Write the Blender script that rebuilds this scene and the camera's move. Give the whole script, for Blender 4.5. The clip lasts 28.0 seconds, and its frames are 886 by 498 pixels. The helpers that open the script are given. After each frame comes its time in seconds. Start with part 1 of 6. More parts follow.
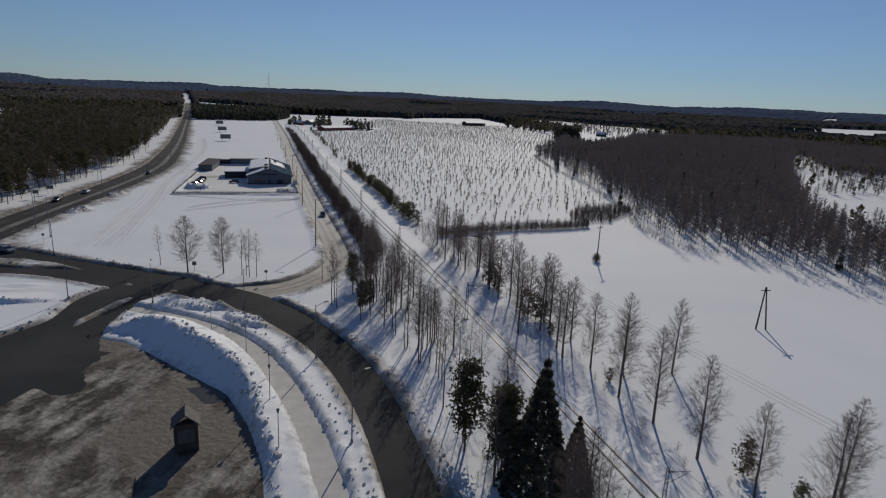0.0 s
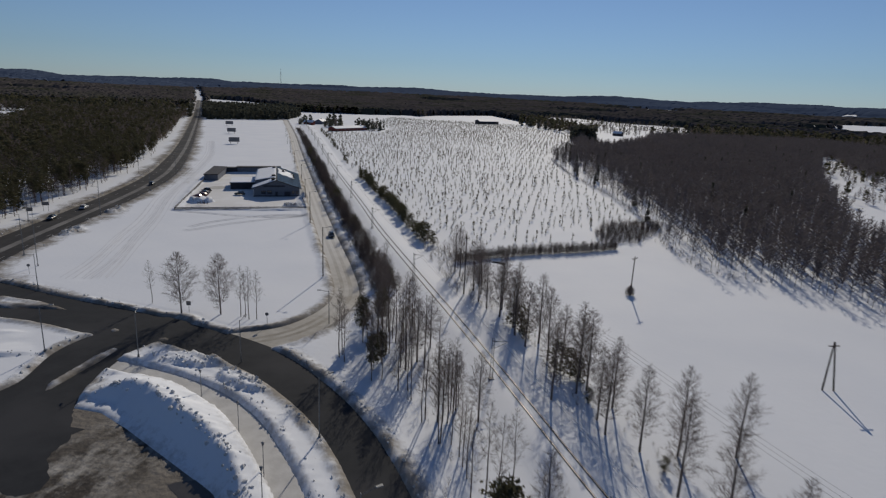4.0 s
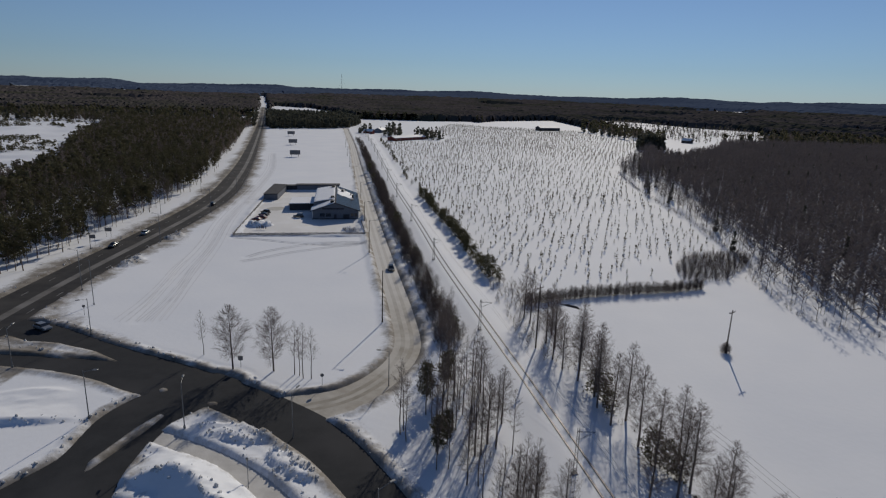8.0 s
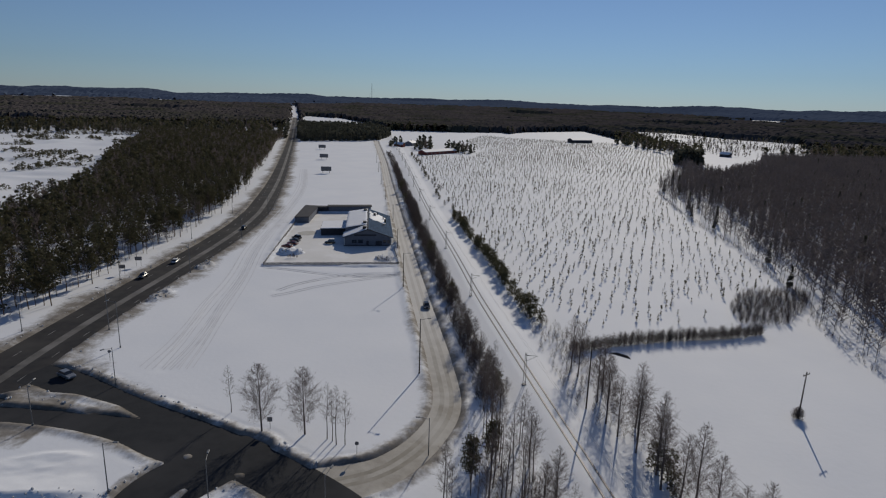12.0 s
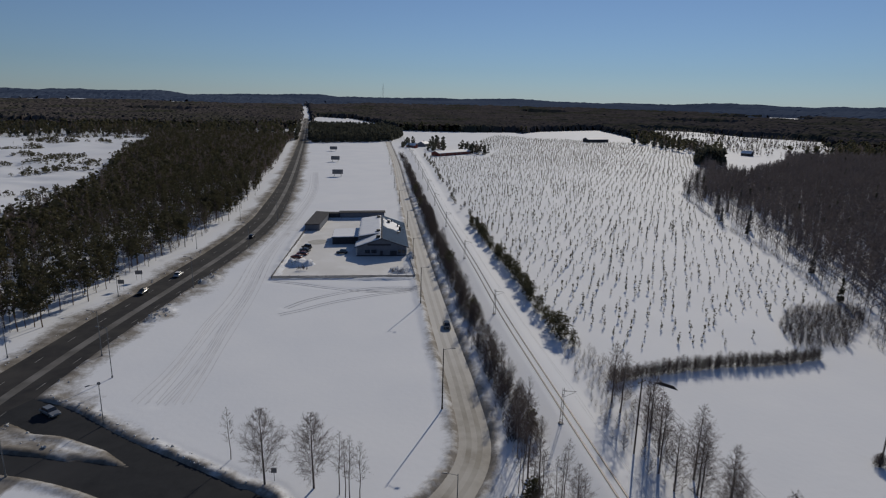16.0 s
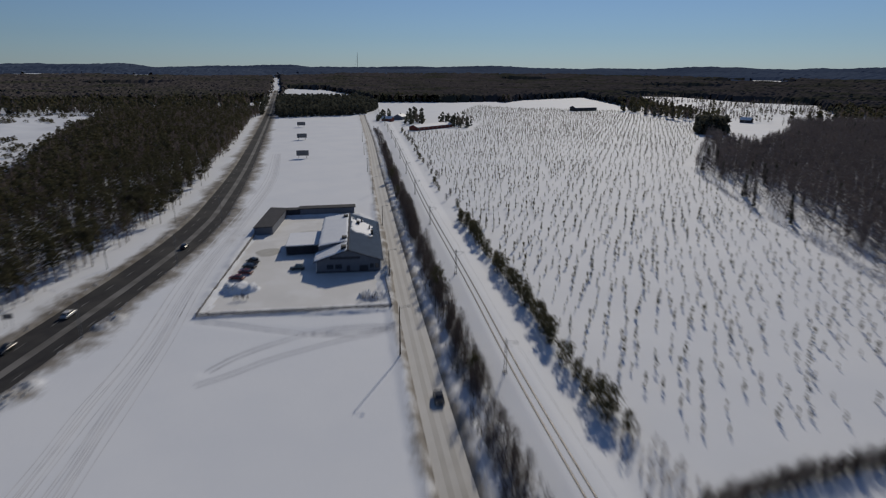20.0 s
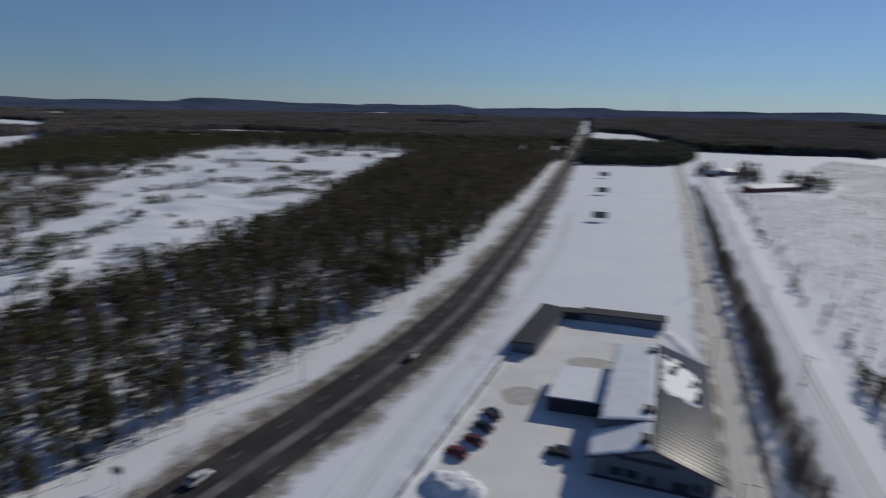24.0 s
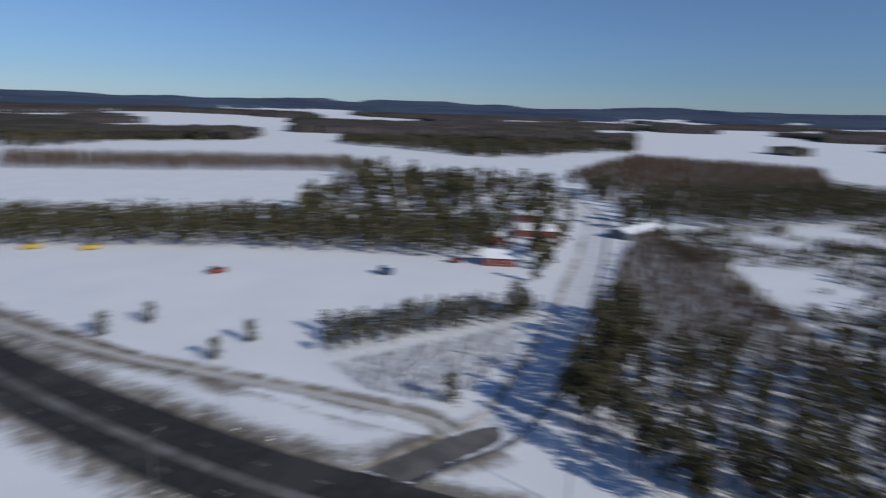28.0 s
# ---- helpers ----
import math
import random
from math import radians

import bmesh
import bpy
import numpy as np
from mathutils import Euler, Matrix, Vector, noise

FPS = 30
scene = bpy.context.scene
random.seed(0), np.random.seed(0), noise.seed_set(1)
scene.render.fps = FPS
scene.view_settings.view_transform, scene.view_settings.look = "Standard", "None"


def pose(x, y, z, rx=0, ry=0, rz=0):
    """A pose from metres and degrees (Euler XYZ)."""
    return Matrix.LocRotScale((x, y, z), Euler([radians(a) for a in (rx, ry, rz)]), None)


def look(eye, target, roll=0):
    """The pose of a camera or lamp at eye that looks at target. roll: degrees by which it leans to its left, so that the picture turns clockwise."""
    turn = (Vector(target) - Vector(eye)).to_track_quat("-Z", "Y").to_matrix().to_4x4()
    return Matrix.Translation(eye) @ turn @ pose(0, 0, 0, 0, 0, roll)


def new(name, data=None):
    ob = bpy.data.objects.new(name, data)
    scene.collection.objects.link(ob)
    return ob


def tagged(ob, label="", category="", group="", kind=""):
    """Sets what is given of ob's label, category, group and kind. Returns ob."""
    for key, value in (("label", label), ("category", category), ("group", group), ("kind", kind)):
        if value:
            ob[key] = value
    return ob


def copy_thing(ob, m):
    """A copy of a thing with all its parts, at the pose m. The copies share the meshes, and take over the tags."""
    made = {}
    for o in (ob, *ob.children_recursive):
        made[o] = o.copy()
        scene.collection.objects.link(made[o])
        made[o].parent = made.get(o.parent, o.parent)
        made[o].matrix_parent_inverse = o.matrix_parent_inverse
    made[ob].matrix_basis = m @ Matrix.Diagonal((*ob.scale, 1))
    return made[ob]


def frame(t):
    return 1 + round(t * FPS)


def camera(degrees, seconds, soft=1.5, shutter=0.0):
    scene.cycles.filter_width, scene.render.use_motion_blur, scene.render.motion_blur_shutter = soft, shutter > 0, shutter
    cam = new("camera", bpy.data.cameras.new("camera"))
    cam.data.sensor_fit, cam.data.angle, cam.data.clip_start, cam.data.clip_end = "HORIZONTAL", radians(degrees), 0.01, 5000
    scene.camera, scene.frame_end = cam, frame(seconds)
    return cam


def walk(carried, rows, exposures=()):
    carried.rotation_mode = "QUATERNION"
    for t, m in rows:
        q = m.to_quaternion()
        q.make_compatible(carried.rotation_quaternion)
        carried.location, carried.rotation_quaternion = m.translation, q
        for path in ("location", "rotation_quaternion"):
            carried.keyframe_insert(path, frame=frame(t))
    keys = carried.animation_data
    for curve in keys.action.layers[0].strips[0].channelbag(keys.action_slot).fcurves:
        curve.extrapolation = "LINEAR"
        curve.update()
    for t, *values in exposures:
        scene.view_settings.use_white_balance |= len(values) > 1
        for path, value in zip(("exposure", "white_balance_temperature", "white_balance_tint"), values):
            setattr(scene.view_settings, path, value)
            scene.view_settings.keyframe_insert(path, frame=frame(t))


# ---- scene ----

# ---------------------------------------------------------------- camera
cam = camera(72.97, 28.0, soft=1.15, shutter=1.3)
FLIGHT = [  # seconds, x, y, z, heading, pitch below level, roll
    (0.00, 62.76, -246.18, 41.09, 10.445, 14.024, 2.696),
    (0.50, 62.85, -244.54, 41.46, 10.461, 13.970, 2.734),
    (1.00, 63.01, -242.89, 41.99, 10.424, 13.962, 2.740),
    (1.50, 63.18, -241.01, 42.55, 10.386, 14.023, 2.674),
    (2.00, 63.30, -239.01, 43.57, 10.381, 14.226, 2.655),
    (2.50, 63.33, -236.94, 44.34, 10.422, 14.336, 2.612),
    (4.50, 63.36, -228.39, 47.31, 8.182, 14.678, 2.498),
    (5.00, 63.36, -226.39, 48.14, 6.581, 14.794, 2.335),
    (5.50, 63.16, -224.61, 49.11, 5.354, 14.788, 2.376),
    (6.00, 62.93, -222.74, 49.93, 4.670, 14.774, 2.353),
    (6.50, 62.73, -220.81, 50.75, 4.401, 14.719, 2.328),
    (7.00, 62.51, -219.03, 51.55, 4.216, 14.707, 2.272),
    (7.50, 62.30, -217.30, 52.33, 4.040, 14.659, 2.151),
    (8.00, 62.12, -215.74, 52.96, 3.834, 14.560, 1.972),
    (8.50, 61.94, -214.25, 53.83, 2.998, 14.518, 1.921),
    (9.00, 61.66, -212.78, 54.67, 2.128, 14.458, 1.898),
    (9.50, 61.36, -211.46, 55.54, 1.686, 14.384, 1.845),
    (10.00, 60.98, -210.21, 56.21, 1.520, 14.249, 1.821),
    (10.50, 60.57, -208.88, 57.04, 1.399, 14.146, 1.754),
    (11.00, 60.20, -207.60, 57.70, 1.281, 14.037, 1.759),
    (11.50, 59.63, -206.20, 58.39, 1.225, 14.023, 1.845),
    (12.00, 59.28, -204.85, 58.94, 1.111, 13.933, 1.862),
    (12.50, 58.86, -203.53, 59.19, 1.035, 13.882, 1.811),
    (13.00, 58.57, -202.13, 59.21, 0.871, 13.771, 1.749),
    (13.50, 58.17, -200.66, 59.20, 0.757, 13.677, 1.642),
    (15.50, 56.97, -192.53, 59.51, 0.171, 13.911, 1.465),
    (16.00, 56.76, -190.00, 59.45, -0.019, 14.023, 1.391),
    (16.50, 56.72, -187.24, 59.37, -0.181, 14.236, 1.351),
    (17.00, 56.74, -184.30, 59.09, -0.346, 14.364, 1.185),
    (17.50, 56.59, -181.15, 58.99, -0.345, 14.586, 1.123),
    (18.00, 56.32, -177.71, 58.82, -0.261, 14.814, 1.060),
    (18.50, 55.99, -174.06, 58.61, -0.047, 15.080, 1.041),
    (19.00, 55.74, -169.21, 58.45, 0.139, 15.524, 1.025),
    (19.50, 55.42, -155.09, 58.71, 1.137, 16.415, 0.681),
    (20.00, 55.56, -136.83, 58.93, 1.910, 16.815, 0.376),
    (20.50, 55.40, -117.94, 59.02, 1.247, 16.575, 0.062),
    (20.80, 52.70, -107.17, 59.17, 1.200, 16.385, 0.188),
    (21.10, 50.00, -96.40, 59.31, 1.080, 15.899, 0.510),
    (21.40, 47.30, -85.64, 59.45, 0.918, 15.244, 0.944),
    (21.70, 44.60, -74.87, 59.60, 0.746, 14.547, 1.406),
    (22.00, 41.96, -64.34, 59.74, 0.594, 13.934, 1.812),
    (22.25, 40.52, -58.60, 59.82, 0.507, 13.579, 2.047),
    (22.50, 40.05, -56.69, 59.84, 0.474, 13.445, 2.136),
    (23.00, 39.40, -56.25, 59.02, -5.899, 13.491, 1.624),
    (23.50, 39.48, -56.37, 58.89, -13.062, 13.345, 1.124),
    (24.00, 39.90, -57.10, 59.05, -26.160, 13.349, 1.227),
    (24.50, 40.25, -57.15, 59.25, -32.746, 13.226, 1.081),
    (25.00, 40.21, -57.33, 59.17, -43.803, 13.302, 1.076),
    (25.50, 40.14, -57.29, 59.02, -50.448, 13.235, 1.249),
    (26.00, 39.88, -57.23, 58.94, -55.833, 13.281, 1.322),
    (26.50, 39.94, -57.27, 58.81, -65.834, 13.256, 1.327),
    (27.00, 39.72, -57.82, 58.96, -78.530, 13.316, 1.569),
    (27.50, 40.13, -57.58, 59.15, -95.144, 13.408, 1.617),
    (28.00, 39.91, -57.33, 59.07, -109.398, 13.456, 1.749),
]


def flight_row(t, x, y, z, heading, pitch, roll):
    a, b = radians(heading), radians(pitch)
    way = Vector((math.sin(a) * math.cos(b), math.cos(a) * math.cos(b), -math.sin(b)))
    eye = Vector((x, y, z))
    return t, look(eye, eye + way * 10, roll)


walk(cam, [flight_row(*r) for r in FLIGHT], exposures=[(0.0, -0.94, 6770, 10), (1.0, -0.85, 6790, 10), (8.0, -0.86, 6790, 10), (14.0, -0.92, 6780, 10), (20.5, -1.01, 6730, 10), (23.0, -1.05, 6520, 10), (24.0, -0.84, 6420, 10), (25.0, -0.68, 6290, 10), (26.0, -0.35, 6150, 10), (27.0, -0.40, 6100, 10), (28.0, -0.56, 6100, 10)])

# ---------------------------------------------------------------- sky and sun
SUN_AZ, SUN_EL = 19.5, 26.5
world = bpy.data.worlds.new("sky")
scene.world = world
world.use_nodes = True
wn = world.node_tree.nodes
sky = wn.new("ShaderNodeTexSky")
sky.sky_type = "NISHITA"
sky.sun_disc = False
sky.sun_elevation, sky.sun_rotation = radians(SUN_EL), radians(SUN_AZ)
sky.altitude, sky.air_density, sky.dust_density, sky.ozone_density = 100, 1.0, 0.0, 5.0
wn["Background"].inputs["Strength"].default_value = 0.086
soft_sky = wn.new("ShaderNodeHueSaturation")
soft_sky.inputs["Saturation"].default_value = 0.75
tint = wn.new("ShaderNodeMix")
tint.data_type, tint.blend_type = "RGBA", "MULTIPLY"
tint.inputs["Factor"].default_value = 1.0
tint.inputs["B"].default_value = (0.70, 0.91, 1.22, 1)
world.node_tree.links.new(sky.outputs["Color"], soft_sky.inputs["Color"])
world.node_tree.links.new(soft_sky.outputs["Color"], tint.inputs["A"])
world.node_tree.links.new(tint.outputs["Result"], wn["Background"].inputs["Color"])
sun = new("sun", bpy.data.lights.new("sun", "SUN"))
sun.data.energy, sun.data.angle, sun.data.color = 5.0, radians(0.55), (0.99, 0.92, 0.80)
sun_dir = Vector((math.sin(radians(SUN_AZ)) * math.cos(radians(SUN_EL)), math.cos(radians(SUN_AZ)) * math.cos(radians(SUN_EL)), math.sin(radians(SUN_EL))))
sun.matrix_world = look(sun_dir * 300, (0, 0, 0))


# ---------------------------------------------------------------- materials
def mat(name, base, second=None, scale=1.0, rough=0.8, metal=0.0, bump=0.0, bump_scale=8.0, detail=6.0, spots=None, spot_scale=0.1, spec=0.5, rand=0.0, leafy=0.0, coarse=0.5, lo=0.35, hi=0.65, stretch=None):
    """Principled material: two colours mixed by fine noise, a third by large noise, and relief."""
    m = bpy.data.materials.new(name)
    m.use_nodes = True
    n, l = m.node_tree.nodes, m.node_tree.links
    b = n["Principled BSDF"]
    b.inputs["Roughness"].default_value, b.inputs["Metallic"].default_value = rough, metal
    b.inputs["Specular IOR Level"].default_value = spec
    second = second or tuple(c * 0.8 for c in base)
    tc = n.new("ShaderNodeNewGeometry")
    t1 = n.new("ShaderNodeTexNoise")
    t1.inputs["Scale"].default_value, t1.inputs["Detail"].default_value, t1.inputs["Roughness"].default_value = scale, detail, coarse
    where = tc.outputs["Position"]
    if stretch:
        turn = n.new("ShaderNodeMapping")
        turn.vector_type = "TEXTURE"
        turn.inputs["Rotation"].default_value, turn.inputs["Scale"].default_value = (0, 0, radians(stretch[0])), (1, stretch[1], 1)
        l.new(where, turn.inputs["Vector"])
        where = turn.outputs["Vector"]
    l.new(where, t1.inputs["Vector"])
    ramp = n.new("ShaderNodeMapRange")
    ramp.inputs["From Min"].default_value, ramp.inputs["From Max"].default_value = lo, hi
    l.new(t1.outputs["Fac"], ramp.inputs["Value"])
    mix = n.new("ShaderNodeMix")
    mix.data_type = "RGBA"
    mix.inputs["A"].default_value, mix.inputs["B"].default_value = (*base, 1), (*second, 1)
    l.new(ramp.outputs["Result"], mix.inputs["Factor"])
    out = mix.outputs["Result"]
    if spots:
        t2 = n.new("ShaderNodeTexNoise")
        t2.inputs["Scale"].default_value, t2.inputs["Detail"].default_value = spot_scale, 4
        l.new(tc.outputs["Position"], t2.inputs["Vector"])
        r2 = n.new("ShaderNodeMapRange")
        r2.inputs["From Min"].default_value, r2.inputs["From Max"].default_value = 0.48, 0.62
        l.new(t2.outputs["Fac"], r2.inputs["Value"])
        mix2 = n.new("ShaderNodeMix")
        mix2.data_type = "RGBA"
        mix2.inputs["B"].default_value = (*spots, 1)
        l.new(out, mix2.inputs["A"])
        l.new(r2.outputs["Result"], mix2.inputs["Factor"])
        out = mix2.outputs["Result"]
    if rand:
        info = n.new("ShaderNodeNewGeometry")
        hsv = n.new("ShaderNodeHueSaturation")
        r3 = n.new("ShaderNodeMapRange")
        r3.inputs["To Min"].default_value, r3.inputs["To Max"].default_value = 1 - rand, 1 + rand
        l.new(info.outputs["Random Per Island"], r3.inputs["Value"])
        l.new(r3.outputs["Result"], hsv.inputs["Value"])
        l.new(out, hsv.inputs["Color"])
        out = hsv.outputs["Color"]
    l.new(out, b.inputs["Base Color"])
    if leafy:
        tl = n.new("ShaderNodeBsdfTranslucent")
        l.new(out, tl.inputs["Color"])
        ms = n.new("ShaderNodeMixShader")
        ms.inputs["Fac"].default_value = leafy
        l.new(b.outputs["BSDF"], ms.inputs[1])
        l.new(tl.outputs["BSDF"], ms.inputs[2])
        l.new(ms.outputs["Shader"], n["Material Output"].inputs["Surface"])
    if bump:
        t3 = n.new("ShaderNodeTexNoise")
        t3.inputs["Scale"].default_value, t3.inputs["Detail"].default_value = bump_scale, 5
        l.new(tc.outputs["Position"], t3.inputs["Vector"])
        bp = n.new("ShaderNodeBump")
        bp.inputs["Strength"].default_value, bp.inputs["Distance"].default_value = 1.0, bump
        l.new(t3.outputs["Fac"], bp.inputs["Height"])
        l.new(bp.outputs["Normal"], b.inputs["Normal"])
    return m


def snow_ground():
    """Snow, dirtied by ploughing along the roads (the mesh's own 'dirt') and churned in the yard."""
    m = mat("snow_ground", (0.80, 0.82, 0.85), (0.76, 0.785, 0.825), scale=0.05, rough=0.8, bump=0.03, bump_scale=0.8, spec=0.12)
    n, l = m.node_tree.nodes, m.node_tree.links
    b = n["Principled BSDF"]
    old = b.inputs["Base Color"].links[0].from_socket
    at = n.new("ShaderNodeAttribute")
    at.attribute_name = "dirt"
    geo = n.new("ShaderNodeNewGeometry")
    nz = n.new("ShaderNodeTexNoise")
    nz.inputs["Scale"].default_value, nz.inputs["Detail"].default_value = 0.9, 8
    nz.inputs["Roughness"].default_value = 0.7
    l.new(geo.outputs["Position"], nz.inputs["Vector"])
    add = n.new("ShaderNodeMath")
    add.operation = "ADD"
    l.new(at.outputs["Fac"], add.inputs[0])
    l.new(nz.outputs["Fac"], add.inputs[1])
    mr = n.new("ShaderNodeMapRange")
    mr.inputs["From Min"].default_value, mr.inputs["From Max"].default_value = 0.72, 1.25
    l.new(add.outputs["Value"], mr.inputs["Value"])
    mx = n.new("ShaderNodeMix")
    mx.data_type = "RGBA"
    mx.inputs["B"].default_value = (0.27, 0.252, 0.23, 1)
    l.new(old, mx.inputs["A"])
    l.new(mr.outputs["Result"], mx.inputs["Factor"])
    deep = n.new("ShaderNodeMapRange")
    deep.inputs["From Min"].default_value, deep.inputs["From Max"].default_value = 1.25, 1.7
    l.new(add.outputs["Value"], deep.inputs["Value"])
    mud = n.new("ShaderNodeMix")
    mud.data_type = "RGBA"
    mud.inputs["B"].default_value = (0.13, 0.115, 0.095, 1)
    l.new(mx.outputs["Result"], mud.inputs["A"])
    l.new(deep.outputs["Result"], mud.inputs["Factor"])
    l.new(mud.outputs["Result"], b.inputs["Base Color"])
    return m


M_SNOW_GROUND = snow_ground()
M_SNOW = mat("snow", (0.80, 0.82, 0.85), (0.75, 0.775, 0.82), scale=0.4, rough=0.65, bump=0.08, bump_scale=1.5, spec=0.3)
M_SNOW_DIRTY = mat("dirty_snow", (0.62, 0.62, 0.62), (0.44, 0.43, 0.41), scale=0.6, rough=0.8, bump=0.15, bump_scale=1.2, spots=(0.66, 0.67, 0.68), spot_scale=0.35)
M_ASPHALT = mat("asphalt", (0.025, 0.027, 0.031), (0.036, 0.038, 0.042), scale=0.3, rough=0.9, bump=0.01, bump_scale=6, spots=(0.045, 0.046, 0.050), spot_scale=0.05, spec=0.12, detail=10.0, coarse=0.7)
M_ASPHALT_MAIN = mat("main_road_asphalt", (0.033, 0.033, 0.036), (0.046, 0.045, 0.046), scale=0.4, rough=0.9, bump=0.01, bump_scale=6, spots=(0.060, 0.058, 0.057), spot_scale=0.06, spec=0.12)
M_SALT = mat("salted_asphalt", (0.125, 0.12, 0.115), (0.075, 0.072, 0.068), scale=0.25, rough=0.85, spots=(0.16, 0.155, 0.15), spot_scale=0.1, detail=9.0)
M_PACKED = mat("packed_sanded_snow", (0.47, 0.445, 0.40), (0.35, 0.325, 0.285), scale=0.3, rough=0.85, bump=0.04, bump_scale=1.5, spots=(0.52, 0.50, 0.46), spot_scale=0.08, spec=0.2, detail=9.0, coarse=0.62)


def paler_northwards(m, pale):
    """Sand is trodden out at the junction; further along the road the packed snow is cleaner."""
    n, l = m.node_tree.nodes, m.node_tree.links
    b = n["Principled BSDF"]
    old = b.inputs["Base Color"].links[0].from_socket
    geo, cut, far = n.new("ShaderNodeNewGeometry"), n.new("ShaderNodeSeparateXYZ"), n.new("ShaderNodeMapRange")
    far.inputs["From Min"].default_value, far.inputs["From Max"].default_value, far.inputs["To Max"].default_value = -100, -45, 0.75
    mx = n.new("ShaderNodeMix")
    mx.data_type = "RGBA"
    mx.inputs["B"].default_value = (*pale, 1)
    l.new(geo.outputs["Position"], cut.inputs["Vector"])
    l.new(cut.outputs["Y"], far.inputs["Value"])
    l.new(far.outputs["Result"], mx.inputs["Factor"])
    l.new(old, mx.inputs["A"])
    l.new(mx.outputs["Result"], b.inputs["Base Color"])


M_PATH = mat("ploughed_path_snow", (0.54, 0.53, 0.51), (0.45, 0.44, 0.42), scale=0.5, rough=0.8, bump=0.03, bump_scale=2)
M_GRAVEL = mat("wet_gravel_yard", (0.058, 0.050, 0.043), (0.40, 0.38, 0.345), stretch=(-22, 1.9), scale=0.30, rough=0.85, bump=0.25, bump_scale=1.1, detail=14.0, spots=(0.17, 0.152, 0.13), spot_scale=0.06, spec=0.15, coarse=0.68, lo=0.44, hi=0.64)
M_PAINT = mat("worn_road_paint", (0.36, 0.36, 0.35), (0.10, 0.10, 0.10), scale=0.7, rough=0.7, detail=9.0)
M_RAIL = mat("rail_steel", (0.17, 0.16, 0.155), (0.10, 0.09, 0.085), scale=3, rough=0.5, metal=0.5)
M_WOODPOLE = mat("pole_wood", (0.085, 0.065, 0.05), (0.05, 0.04, 0.033), scale=4, rough=0.85)
M_GALV = mat("galvanised_steel", (0.22, 0.23, 0.24), (0.16, 0.165, 0.17), scale=3, rough=0.5, metal=0.5)
M_WIRE = mat("wire", (0.05, 0.05, 0.055), rough=0.6)
M_BARK_BIRCH = mat("birch_bark", (0.16, 0.13, 0.115), (0.08, 0.062, 0.055), scale=2.0, rough=0.9)
M_TWIG = mat("bare_twigs", (0.185, 0.150, 0.135), (0.135, 0.108, 0.098), scale=0.7, rough=0.9, rand=0.25, leafy=0.3)
M_TWIG_RED = mat("reddish_twigs", (0.132, 0.088, 0.056), (0.096, 0.067, 0.045), scale=0.3, rough=0.9, rand=0.25, leafy=0.25)
M_ALDER = mat("alder_twigs", (0.112, 0.086, 0.076), (0.082, 0.064, 0.058), scale=0.4, rough=0.9, rand=0.25, leafy=0.25)
M_BARK_PINE = mat("pine_bark", (0.17, 0.105, 0.07), (0.09, 0.065, 0.05), scale=1.2, rough=0.95)
M_NEEDLE = mat("pine_needles", (0.118, 0.108, 0.060), (0.090, 0.083, 0.049), scale=0.6, rough=0.8, rand=0.3, spec=0.1, leafy=0.32)
M_TWIG_DARK = mat("dark_wood_twigs", (0.170, 0.145, 0.140), (0.135, 0.116, 0.114), scale=0.05, rough=0.9, rand=0.2, leafy=0.2)
M_SPRUCE = mat("spruce_needles", (0.105, 0.105, 0.080), (0.078, 0.080, 0.062), scale=0.6, rough=0.8, rand=0.3, spec=0.1, leafy=0.35)
M_CANOPY = mat("far_forest_canopy", (0.064, 0.058, 0.060), (0.083, 0.074, 0.072), scale=0.02, rough=1.0, spec=0.0, spots=(0.052, 0.053, 0.042), spot_scale=0.006)
# blue-grey base colour paints the haze of distance onto the woods
M_HAZY_HILL = mat("distant_hazy_hills", (0.064, 0.088, 0.140), (0.078, 0.102, 0.150), scale=0.004, rough=1.0, spec=0.0, spots=(0.054, 0.074, 0.118), spot_scale=0.0016)
M_WALL = mat("pale_blue_cladding", (0.155, 0.165, 0.19), (0.13, 0.14, 0.165), scale=0.8, rough=0.7, spec=0.2)
M_WALL_DARK = mat("dark_cladding", (0.060, 0.060, 0.068), (0.045, 0.045, 0.052), scale=0.8, rough=0.8, spec=0.12)
M_ROOF = mat("roof_sheet_metal", (0.075, 0.081, 0.090), (0.060, 0.066, 0.073), scale=0.5, rough=0.14, spec=0.10)
M_FASCIA = mat("fascia_white", (0.62, 0.62, 0.62), (0.55, 0.55, 0.55), scale=2, rough=0.5)
M_GLASS = mat("window_glass", (0.02, 0.025, 0.035), rough=0.08, spec=0.8)
M_FENCE = mat("weathered_boards", (0.13, 0.12, 0.115), (0.085, 0.08, 0.075), scale=2, rough=0.85)
M_BLACK = mat("black_rubber", (0.02, 0.02, 0.02), rough=0.8)
M_RED = mat("red_paint", (0.15, 0.020, 0.018), rough=0.35)
M_REDWOOD = mat("falu_red_boards", (0.22, 0.045, 0.03), (0.17, 0.035, 0.025), scale=2, rough=0.8)
M_YELLOW = mat("yellow_paint", (0.55, 0.38, 0.05), rough=0.5)
M_DARKCAR = mat("dark_car_paint", (0.02, 0.022, 0.026), rough=0.25)
M_WHITECAR = mat("white_car_paint", (0.65, 0.65, 0.65), rough=0.3)
M_SILVERCAR = mat("silver_car_paint", (0.30, 0.31, 0.32), rough=0.3, metal=0.4)
M_BLUECAR = mat("blue_car_paint", (0.05, 0.08, 0.16), rough=0.3)
